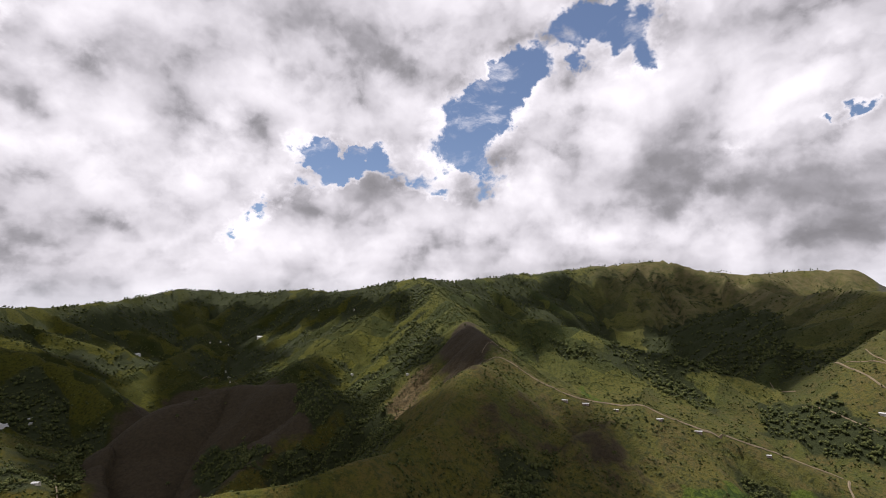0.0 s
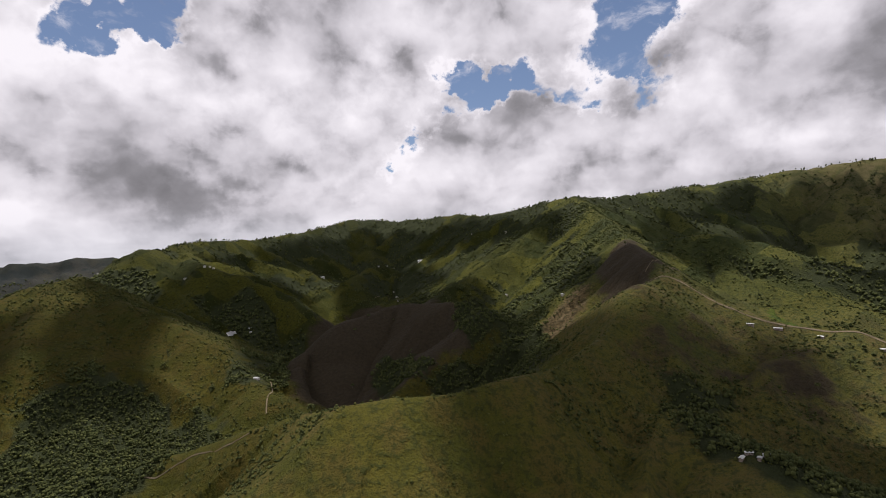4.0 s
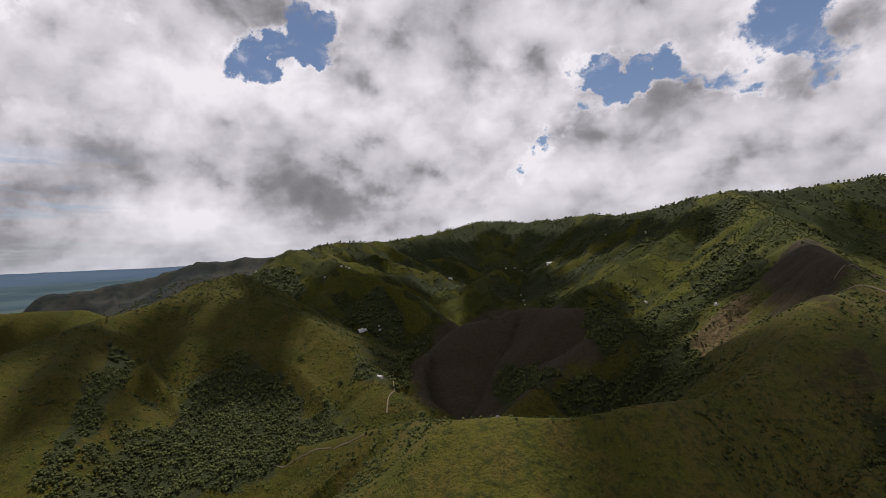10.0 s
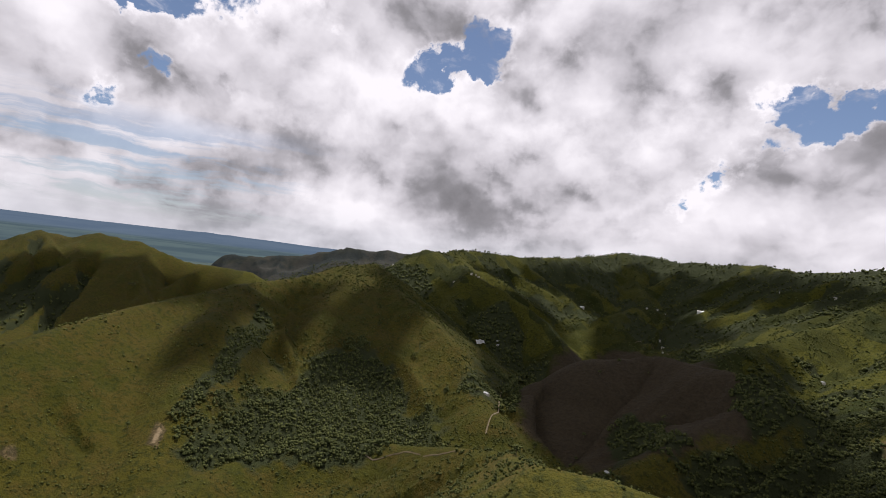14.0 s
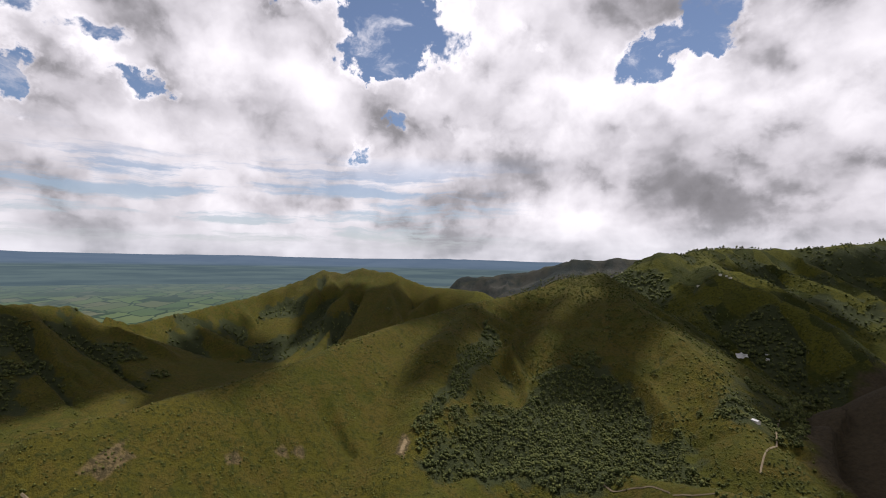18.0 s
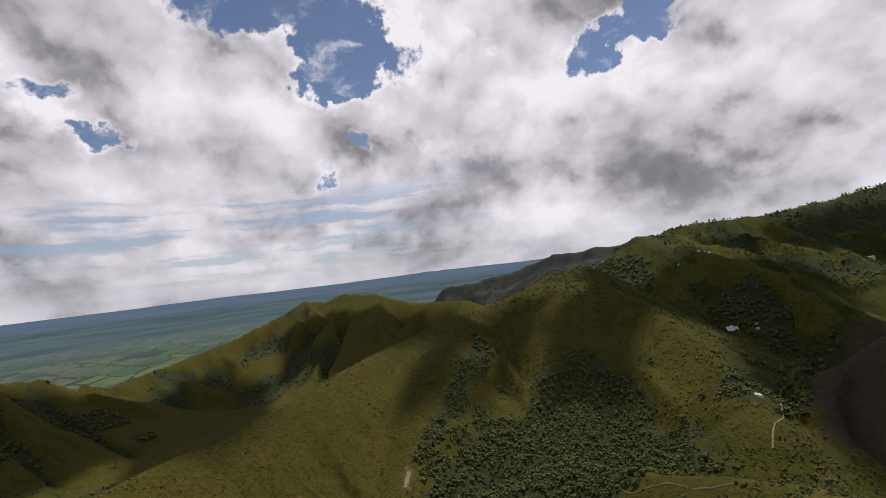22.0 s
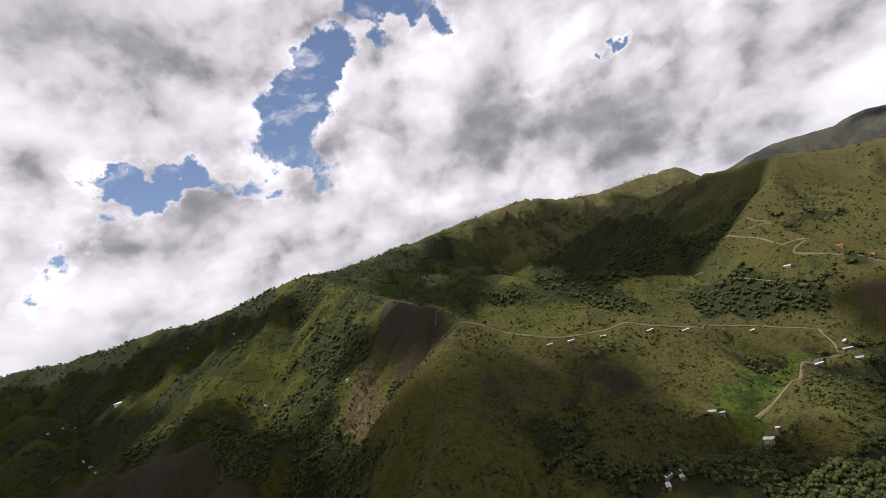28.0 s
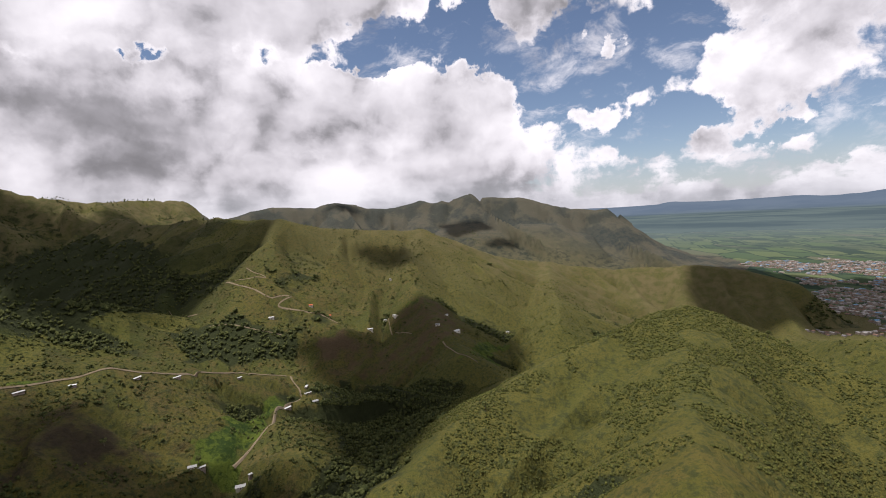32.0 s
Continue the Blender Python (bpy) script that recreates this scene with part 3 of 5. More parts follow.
def value_noise(u, v):
    i, j = np.floor(u).astype(int), np.floor(v).astype(int)
    a, b = u - i, v - j
    a, b = a * a * (3 - 2 * a), b * b * (3 - 2 * b)
    i0, i1, j0, j1 = i & 255, (i + 1) & 255, j & 255, (j + 1) & 255
    return (LATTICE[i0, j0] * (1 - a) + LATTICE[i1, j0] * a) * (1 - b) + (LATTICE[i0, j1] * (1 - a) + LATTICE[i1, j1] * a) * b


def fractal(x, y, size, octaves=4, keep=0.5):
    total, amp, norm = 0.0, 1.0, 0.0
    for o in range(octaves):
        f = 2.0 ** o / size
        total = total + amp * value_noise(x * f + 17.3 * o, y * f + 41.9 * o)
        norm += amp
        amp *= keep
    return total / norm


def height_of(x, y):
    """Height of the land and how deep a place lies in a gully (0 to 1)."""
    r = np.hypot(x, y - 120)
    big = np.clip((r - 1200) / 1500, 0, 1)
    bend = 16 + 50 * big
    wx = x + bend * (fractal(x, y, 260, 3) - 0.5)
    wy = y + bend * (fractal(x + 900, y - 300, 260, 3) - 0.5)
    floor = -400 + 100 * np.exp(-(x * x + (y - 850) ** 2) / 850 ** 2) + 12 * (fractal(x, y, 180, 3) - 0.5)
    h, along, off = floor.copy(), np.zeros_like(x), np.full_like(x, 1e3)
    first, second = floor.copy(), np.full_like(x, -1e4)
    for k, (name, slope, crest, line) in enumerate(RIDGES):
        best = np.full_like(x, -1e9)
        s_best, d_best = np.zeros_like(x), np.zeros_like(x)
        length = 0.0
        for p, q in zip(line[:-1], line[1:]):
            e = q[:2] - p[:2]
            run = float(np.hypot(*e)) + 1e-6
            t = np.clip(((wx - p[0]) * e[0] + (wy - p[1]) * e[1]) / run ** 2, 0, 1)
            d = np.hypot(wx - p[0] - t * e[0], wy - p[1] - t * e[1])
            drop = slope * 2500 * (1 - np.exp(-(np.sqrt(d * d + crest * crest) - crest) / 2500))
            z = p[2] + t * (q[2] - p[2]) - drop
            m = z > best
            best = np.where(m, z, best)
            s_best = np.where(m, length + t * run, s_best)
            d_best = np.where(m, d, d_best)
            length += run
        m = best > first
        second = np.where(m, first, np.maximum(second, best))
        first = np.maximum(first, best)
        along, off = np.where(m, s_best + 1000 * k, along), np.where(m, d_best, off)
        e = np.maximum(22 - np.abs(h - best), 0) / 22
        h = np.maximum(h, best) + e * e * 22 / 4
    rise = np.clip((h - floor) / 60, 0, 1)
    g1 = np.abs(2 * value_noise(along / 62, off / 420 + 3) - 1)
    g2 = np.abs(2 * value_noise(along / 27 + 9, off / 160) - 1)
    g3 = np.abs(2 * value_noise(along / 170 + 5, off / 900) - 1)
    g4 = np.abs(2 * value_noise(along / 12 + 2, off / 70) - 1)
    reach = np.clip(off / 110, 0, 1) * rise * np.clip((first - second) / 16, 0, 1)
    cut = reach * (32 * (1 - g1) ** 2 * (1 + big) + 11 * (1 - g2) ** 2 + 3.5 * (1 - g4) ** 2 + 34 * big * (1 - g3) ** 2)
    back = np.clip((y - 900) / 300, 0, 1) * np.clip((1700 - x) / 300, 0, 1)
    cut = cut * (1 - 0.4 * back)
    calm = np.clip((-x - 400) / 120, 0, 1) * np.clip((480 - y) / 120, 0, 1) * np.clip((x + 1300) / 200, 0, 1)
    cut = cut * (1 - 0.65 * calm)
    lumps = (16 + 26 * back) * (fractal(x + 70, y, 170, 3) - 0.5) + 16 * back * (fractal(x, y + 55, 75, 3) - 0.5)
    h = h + 30 * back * rise * (fractal(x - 31, y, 130, 4, 0.6) - 0.5)
    h = h - cut + 6 * rise * (fractal(x, y, 60, 4) - 0.5) + lumps * rise * np.clip(off / 80, 0, 1)
    # mountains across the plain, far away
    turn = np.degrees(np.arctan2(-x, y - 120))
    tall = 40 + 1100 * fractal(turn + 300, turn * 0 + 4.5, 14, 5) ** 2 * np.clip(1.3 - np.abs(np.abs(turn) - 118) / 75, 0.25, 1.2)
    h = h + tall * np.clip((r - 21000) / 4000, 0, 1)
    gully = np.clip(reach * ((1 - g1) ** 2 * 0.8 + (1 - g3) ** 2 * 0.5 * big), 0, 1)
    return h, gully, rise
# terrain-end


EYE = np.array((0.0, 110.0, -8.0))


def drawn_in(p):
    """Draws what lies past 3.4 km nearer along its line of sight."""
    d = p - EYE
    r = np.linalg.norm(d, axis=-1, keepdims=True)
    near = np.where(r > 3400, 3400 + 1300 * (1 - np.exp(-(r - 3400) / 1300)), r)
    return EYE + d * near / np.maximum(r, 1e-6)


def inside(x, y, outline, soft=25.0, fray=70.0):
    """1 well inside a closed outline, 0 outside, with a soft and ragged edge."""
    pts = np.array(outline, float)
    edge = soft + fray
    lo, hi = pts.min(0) - edge, pts.max(0) + edge
    box = (x > lo[0]) & (x < hi[0]) & (y > lo[1]) & (y < hi[1])
    u, v = x[box], y[box]
    if fray:
        u, v = u + fray * (fractal(u, v, 70, 4, 0.6) - 0.5), v + fray * (fractal(u + 333, v - 77, 70, 4, 0.6) - 0.5)
    o, n = np.zeros(u.shape, bool), np.full(u.shape, 1e9)
    for p, q in zip(pts, np.roll(pts, -1, 0)):
        cross = ((p[1] > v) != (q[1] > v)) & (u < (q[0] - p[0]) * (v - p[1]) / (q[1] - p[1] + 1e-9) + p[0])
        o ^= cross
        e = q - p
        t = np.clip(((u - p[0]) * e[0] + (v - p[1]) * e[1]) / (e @ e + 1e-9), 0, 1)
        n = np.minimum(n, np.hypot(u - p[0] - t * e[0], v - p[1] - t * e[1]))
    out = np.zeros(x.shape)
    out[box] = np.clip(0.5 + np.where(o, n, -n) / (2 * soft), 0, 1)
    return out


def cover_of(x, y, z, gully, rise):
    n = fractal(x, y, 140, 4) + 0.09 * np.clip((y - 850) / 400, 0, 1) * (np.abs(x) < 1500)
    wood = np.clip(gully * 1.75 + (n - 0.62) * 2.2 + np.clip(1 - rise * 1.4, 0, 1) * 0.5 * (np.hypot(x, y - 500) < 1500), 0, 1)
    wood = np.clip(wood + 0.42 * np.clip((z + 60) / 180, 0, 1) * ((y > 1150) & (x < 1500)) * (n > 0.42), 0, 1)
    wood = wood * np.where(x > 1150, 0.45, 1.0)
    shrubby = (x > 250) & (y < 420) & (np.hypot(x, y - 120) < 900)
    wood = np.where(shrubby, 0.0, wood)
    earth, lush, pale = np.zeros_like(x), np.zeros_like(x), np.zeros_like(x)
    earth = np.maximum(earth, inside(x, y, [(-476, 853), (-579, 1172), (-710, 1759), (-541, 1849), (-169, 1063), (-100, 1004), (-97, 956), (-164, 877), (-197, 757), (-305, 805), (-416, 820)]))
    earth = np.maximum(earth, inside(x, y, [(200, 1169), (252, 1183), (235, 914), (205, 853), (151, 765), (118, 787), (124, 955), (157, 1059)]))
    # brownish ground below the road; the shade there is coloured in as earth too
    earth = np.maximum(earth, 0.48 * inside(x, y, [(154, 745), (241, 774), (289, 770), (233, 641), (179, 580), (146, 622), (97, 636)], 60.0))
    earth = np.maximum(earth, 0.52 * inside(x, y, [(1054, 544), (1135, 369), (1027, 334), (852, 382), (968, 510)]))
    earth = np.maximum(earth, inside(x, y, [(279, 686), (335, 669), (330, 621), (280, 648)]))
    earth = np.maximum(earth, 0.48 * inside(x, y, [(982, 527), (990, 319), (772, 402), (807, 585), (860, 674)], 60.0))
    earth = np.maximum(earth, inside(x, y, [(902, 690), (921, 620), (899, 566), (854, 647)]))
    earth = np.maximum(earth, 0.48 * inside(x, y, [(312, 813), (360, 732), (386, 654), (383, 606), (288, 593), (200, 634), (170, 675)], 60.0))
    earth = np.maximum(earth, 0.48 * inside(x, y, [(205, 1099), (364, 1212), (190, 865), (141, 949), (87, 995), (146, 1069)], 60.0))
    pale = np.maximum(pale, inside(x, y, [(106, 1012), (116, 949), (66, 811), (30, 925), (-19, 933), (17, 966), (60, 988)]))
    lush = np.maximum(lush, inside(x, y, [(394, 610), (531, 625), (629, 597), (555, 572), (395, 561), (378, 593)]))
    lush = np.maximum(lush, inside(x, y, [(442, 1005), (518, 954), (410, 725), (484, 895), (418, 963)]))
    lush = np.maximum(lush, inside(x, y, [(1084, 551), (1069, 505), (1082, 447), (1026, 432)]))
    lush = np.maximum(lush, inside(x, y, [(893, 349), (1023, 272), (882, 290), (799, 324)]))
    wood = wood * (1 - np.clip(1.6 * np.maximum(pale, earth * 0.8), 0, 1))
    wood = wood * (1 - 0.75 * inside(x, y, [(240, 880), (420, 770), (640, 665), (780, 720), (740, 980), (560, 1120), (330, 1130)], 60.0))
    wood = np.where((x > -420) & (x < 150) & (y > 230) & (y < 545), wood * 0.2, wood)
    wood = np.where((x < -430) & (y < 430) & (x > -1200), wood * 0.3, wood)
    wood = np.maximum(wood, inside(x, y, [(-725, 548), (-781, 644), (-761, 734), (-674, 742), (-552, 717), (-360, 542), (-450, 539), (-514, 482), (-558, 386), (-588, 331), (-635, 371), (-685, 461)], 60.0, 110.0))
    wood = np.maximum(wood, inside(x, y, [(-974, 611), (-949, 648), (-774, 507), (-659, 378), (-639, 345), (-707, 394), (-793, 474)], 14.0, 30.0) * 0.85)
    wood = np.maximum(wood, 0.55 * inside(x, y, [(-622, 875), (-603, 1022), (-649, 1184), (-477, 960), (-444, 833), (-460, 780), (-529, 769)]))
    wood = np.maximum(wood, inside(x, y, [(807, 585), (758, 400), (730, 329), (610, 340), (270, 331), (464, 459), (582, 539)]))
    wood = np.maximum(wood, inside(x, y, [(164, 630), (234, 635), (176, 569), (110, 550)]))
    wood = np.maximum(wood, inside(x, y, [(236, 545), (355, 561), (411, 488), (215, 323), (197, 311), (227, 523)]))
    wood = np.maximum(wood, inside(x, y, [(854, 1019), (935, 894), (923, 751), (874, 705), (811, 826), (766, 899)]))
    wood = np.maximum(wood, inside(x, y, [(1283, 2155), (1679, 2200), (1412, 1503), (1074, 1154), (761, 1058), (555, 1118)]))
    wood = np.maximum(wood, inside(x, y, [(-314, 941), (-249, 949), (-181, 846), (-225, 767)]))
    wood = np.maximum(wood, inside(x, y, [(59, 1374), (145, 1231), (157, 1059), (97, 1031), (59, 1140)]))
    wood = np.maximum(wood, 0.8 * inside(x, y, [(227, 565), (335, 560), (310, 465), (348, 403), (421, 359), (256, 310), (206, 348), (191, 399), (160, 470), (125, 540), (141, 575)]))
    knoll = inside(x, y, [(335, 462), (372, 455), (415, 478), (408, 508), (362, 505), (336, 486)], 8.0, 14.0)
    wood, pale = wood * (1 - knoll), np.maximum(pale, 0.35 * knoll)
    pale = np.maximum(pale, 1.3 * inside(x, y, [(-534, -4), (-564, 11), (-592, 24), (-565, 20), (-537, 4)], 5.0, 8.0))
    pale = np.maximum(pale, 1.3 * inside(x, y, [(-537, 8), (-571, 27), (-572, 33), (-535, 14)], 5.0, 8.0))
    pale = np.maximum(pale, 1.3 * inside(x, y, [(-609, 112), (-621, 125), (-615, 131), (-602, 118)], 5.0, 8.0))
    pale = np.maximum(pale, 1.3 * inside(x, y, [(-608, 311), (-643, 332), (-620, 335), (-594, 318)], 5.0, 8.0))
    pale = np.maximum(pale, 1.3 * inside(x, y, [(-636, 166), (-649, 179), (-633, 188)], 5.0, 8.0))
    pale = np.maximum(pale, 1.3 * inside(x, y, [(-641, 190), (-655, 205), (-636, 205)], 5.0, 8.0))
    pale = np.maximum(pale, 1.3 * inside(x, y, [(-493, -28), (-497, -14), (-491, -10), (-486, -21)], 5.0, 8.0))
    wood = np.maximum(wood, 0.85 * inside(x, y, [(-266, 790), (-189, 798), (-104, 909), (-17, 986), (30, 936), (23, 764)]))
    wood = np.maximum(wood, 0.85 * inside(x, y, [(-171, 1046), (-142, 1324), (-27, 1193), (-11, 1011), (-73, 952), (-125, 919)]))
    wood = np.maximum(wood, 0.85 * inside(x, y, [(-314, 896), (-237, 953), (-182, 803), (-273, 828)]))
    return wood, earth, lush, pale


def sheet(name, azimuths, radii, mat, closed, smooth=True):
    a = np.radians(azimuths)
    rr, aa = np.meshgrid(radii, a, indexing="ij")
    x, y = -np.sin(aa) * rr, 120 + np.cos(aa) * rr
    z, gully, rise = height_of(x, y)
    wood, earth, lush, pale = cover_of(x, y, z, gully, rise)
    flat = np.stack([x, y, np.zeros_like(x)], -1).reshape(-1, 3)
    pts = drawn_in(np.stack([x, y, z], -1)).reshape(-1, 3)
    nr, na = rr.shape
    i, j = np.meshgrid(np.arange(nr - 1), np.arange(na if closed else na - 1), indexing="ij")
    k = (j + 1) % na
    quads = np.stack([i * na + j, (i + 1) * na + j, (i + 1) * na + k, i * na + k], -1).reshape(-1, 4)
    me = bpy.data.meshes.new(name)
    me.vertices.add(len(pts))
    me.vertices.foreach_set("co", pts.astype(np.float32).ravel())
    me.loops.add(quads.size)
    me.loops.foreach_set("vertex_index", quads.astype(np.int32).ravel())
    me.polygons.add(len(quads))
    me.polygons.foreach_set("loop_start", np.arange(0, quads.size, 4, dtype=np.int32))
    me.update(calc_edges=True)
    me.polygons.foreach_set("use_smooth", np.full(len(quads), smooth))
    col = me.color_attributes.new("cover", "FLOAT_COLOR", "POINT")
    col.data.foreach_set("color", np.stack([wood, earth, lush, pale], -1).astype(np.float32).ravel())
    at = me.attributes.new("flat", "FLOAT_VECTOR", "POINT")
    at.data.foreach_set("vector", flat.astype(np.float32).ravel())
    # mask that brings the painted haze onto the far ranges
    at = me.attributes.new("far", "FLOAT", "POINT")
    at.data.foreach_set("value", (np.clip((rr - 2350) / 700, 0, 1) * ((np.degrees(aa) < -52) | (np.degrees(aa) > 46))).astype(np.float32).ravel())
    me.materials.append(mat)
    return new(name, me), pts.reshape(nr, na, 3), (x, y, z, gully, rise)


azimuths = np.concatenate([np.arange(-142, 136, 0.29), np.arange(138, 216, 3.0)])
radii = np.concatenate([np.linspace(2, 95, 10), np.geomspace(100, 4200, 420), np.geomspace(4350, 7000, 12)])
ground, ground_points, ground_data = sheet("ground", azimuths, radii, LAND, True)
tagged(ground, "steep grassy hills with dark wooded gullies above a wide green plain", "hills", kind="structure")
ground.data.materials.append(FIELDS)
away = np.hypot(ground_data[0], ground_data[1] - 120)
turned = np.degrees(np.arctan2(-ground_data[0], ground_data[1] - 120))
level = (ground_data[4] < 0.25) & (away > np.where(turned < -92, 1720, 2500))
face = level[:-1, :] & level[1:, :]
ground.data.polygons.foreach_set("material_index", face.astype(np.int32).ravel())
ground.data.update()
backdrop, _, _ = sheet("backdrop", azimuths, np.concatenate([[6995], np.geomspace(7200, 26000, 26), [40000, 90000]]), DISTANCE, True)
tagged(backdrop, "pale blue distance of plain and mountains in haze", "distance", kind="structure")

# ---- unseen broken cumulus overhead, placed to cast the shadows on the hills ----
m, nt, bsdf = material("cloud_vapour")
place = mnode(nt, "ShaderNodeNewGeometry").outputs["Position"]
nt.links.new(mmix(nt, mnoise(nt, place, 0.004), (0.82, 0.83, 0.85), (0.90, 0.90, 0.90)), bsdf.inputs["Base Color"])
bsdf.inputs["Roughness"].default_value = 1.0
bsdf.inputs["Specular IOR Level"].default_value = 0.0
VAPOUR = m


def cloud_body(outline, base=3000.0, cell=22.0):
    """A heaped cloud with a level base over an outline, frayed along its edge and knobbly on top."""
    pts = np.array(outline, float)
    lo, hi = pts.min(0) - 90, pts.max(0) + 90
    nx, ny = (int(v) + 2 for v in (hi - lo) / cell)
    gx, gy = np.meshgrid(lo[0] + np.arange(nx) * cell, lo[1] + np.arange(ny) * cell, indexing="ij")
    fx = gx + 110 * (fractal(gx, gy, 190, 4, 0.6) - 0.5)
    fy = gy + 110 * (fractal(gx + 500, gy + 700, 190, 4, 0.6) - 0.5)
    depth = inside(fx, fy, outline, 90.0, 0.0)
    depth = depth + 0.25 * (fractal(gx, gy, 70, 3, 0.6) - 0.5)
    full = depth > 0.5
    # one body only: what hangs together with the middle
    seed = np.unravel_index(np.argmax(depth), depth.shape)
    keep = np.zeros_like(full)
    keep[seed] = True
    for _ in range(nx + ny):
        grown = keep.copy()
        grown[1:] |= keep[:-1]
        grown[:-1] |= keep[1:]
        grown[:, 1:] |= keep[:, :-1]
        grown[:, :-1] |= keep[:, 1:]
        grown &= full
        if (grown == keep).all():
            break
        keep = grown
    # no single strands
    block = keep[:-1, :-1] & keep[1:, :-1] & keep[1:, 1:] & keep[:-1, 1:]
    full = np.zeros_like(keep)
    full[:-1, :-1] |= block
    full[1:, :-1] |= block
    full[1:, 1:] |= block
    full[:-1, 1:] |= block
    top = base + 20 + 420 * np.sqrt(np.clip(depth - 0.5, 0, 1)) * (0.5 + fractal(gx, gy, 120, 4, 0.6))
    bottom = base - 25 * fractal(gx, gy, 90, 3)
    index = -np.ones((2, nx, ny), int)
    used = full
    count = int(used.sum())
    if count < 9:
        return None
    index[0][used] = np.arange(count)
    index[1][used] = np.arange(count) + count
    verts = np.concatenate([np.stack([gx, gy, bottom], -1)[used], np.stack([gx, gy, top], -1)[used]])
    faces = []
    for i in range(nx - 1):
        for j in range(ny - 1):
            if used[i, j] and used[i + 1, j] and used[i + 1, j + 1] and used[i, j + 1]:
                a, b, c, d = (index[0, i, j], index[0, i + 1, j], index[0, i + 1, j + 1], index[0, i, j + 1])
                faces.append((d, c, b, a))
                faces.append((a + count, b + count, c + count, d + count))
    edges = {}
    for f in faces:
        for p, q in zip(f, f[1:] + f[:1]):
            if (q, p) in edges:
                del edges[(q, p)]
            else:
                edges[(p, q)] = 1
    for p, q in list(edges):
        if p < count and q < count:
            faces.append((q, p, p + count, q + count))
    me = bpy.data.meshes.new("cloud")
    me.from_pydata(verts.tolist(), [], faces)
    me.materials.append(VAPOUR)
    me.polygons.foreach_set("use_smooth", np.full(len(faces), True))
    return tagged(new("cloud", me), "heaped white cumulus cloud with a level grey base, out of view, placed to shade the hills", "cloud", "cumulus clouds")


# outlines fitted from the camera's view to where shade falls on the hills
cloud_body([(-1542, 1553), (-1568, 1695), (-1484, 1739), (-1395, 1653), (-1226, 1442), (-1082, 1305), (-998, 1240), (-1071, 1181), (-1064, 1248), (-1157, 1331), (-1449, 1584)])
cloud_body([(-1440, 1717), (-1442, 1907), (-1469, 2150), (-1238, 1822), (-1301, 1763), (-1369, 1676)])
cloud_body([(-1469, 2150), (-1334, 2224), (-1147, 2165), (-1220, 2717), (-967, 2815), (-645, 2208), (-560, 1890), (-522, 1870), (-373, 1684), (-359, 1565), (-351, 1530), (-556, 1350), (-727, 1660), (-947, 1756), (-1053, 1836), (-1192, 1918)])
cloud_body([(-360, 1674), (-322, 1640), (-190, 1683), (-203, 1608), (-153, 1590), (-197, 1550), (-281, 1500), (-346, 1422), (-420, 1428), (-479, 1383), (-452, 1458)])
cloud_body([(1015, 3197), (1116, 2511), (858, 1837), (664, 1925), (399, 1958), (125, 2057)])
cloud_body([(399, 1675), (504, 1515), (561, 1454), (645, 1276), (562, 1253), (407, 1184), (-99, 1250), (-227, 1242), (-23, 1452), (189, 1507), (345, 1639)])
cloud_body([(-206, 1674), (-131, 1667), (-169, 1601), (-100, 1572), (-155, 1538), (-361, 1520)])
cloud_body([(1093, 645), (2521, -24), (2003, -192), (1472, -314), (927, 77), (886, 509), (37, 931)])
cloud_body([(-3466, -522), (-2187, 327), (-2292, 494), (-2352, 741), (-2689, 1016), (-2506, 1209), (-1239, 1098), (-2086, 942), (-1854, 690), (-1663, 475)])
cloud_body([(-1755, 2910), (-1614, 3462), (-1472, 3818), (-1121, 3475), (-1228, 3050), (-1548, 2938)])
cloud_body([(-2571, 1396), (-2525, 1657), (-2462, 1834), (-1520, 1505), (-1450, 1363), (-2476, 1390)])
cloud_body([(127, 3108), (622, 3553), (1344, 3391), (920, 2972), (560, 3222), (292, 3166)])
cloud_body([(-1355, 2845), (-1109, 3147), (-613, 2267), (-499, 2067), (-425, 1952), (-514, 1875), (-571, 1869), (-786, 2003)])
cloud_body([(-1457, 3767), (-869, 3524), (-479, 3122), (-560, 2909), (-972, 3315), (-1312, 3500)])
cloud_body([(-1567, 1858), (-1603, 2276), (-1296, 2214), (-1131, 2037), (-1299, 2131), (-1327, 1902), (-1305, 1802), (-1412, 1845)])
cloud_body([(-247, 1532), (-99, 1519), (-258, 1234), (-308, 1441)])
cloud_body([(-222, 2440), (127, 3108), (238, 3021), (-124, 2443)])
cloud_body([(-2272, 759), (-2506, 1209), (-1285, 1153), (-1238, 1108), (-1172, 992), (-2049, 833)])
cloud_body([(-1459, 1888), (-1566, 2252), (-1490, 2797), (-1108, 2161), (-1184, 2145), (-1327, 2142), (-1309, 1926)])
cloud_body([(-1569, 2340), (-1547, 2827), (-1345, 2742), (-1195, 2185), (-1384, 2096)])
cloud_body([(-1632, 3183), (-1097, 3337), (-805, 2810), (-1228, 2825)])
cloud_body([(-245, 2068), (455, 3184), (648, 3080), (-43, 2109)])
cloud_body([(896, 1649), (921, 1492), (792, 1443), (802, 1580)])
cloud_body([(2663, 1695), (2655, 1351), (2526, 1270), (2372, 1540)])
cloud_body([(-2878, 1251), (-2764, 1479), (-2648, 1632), (-2422, 1894), (-1465, 1422), (-1425, 1307), (-2605, 1503), (-2474, 1348), (-2504, 1241)])
cloud_body([(-1473, 2226), (-1594, 2765), (-1301, 2690), (-1165, 2177), (-1265, 2153), (-1474, 2152)])
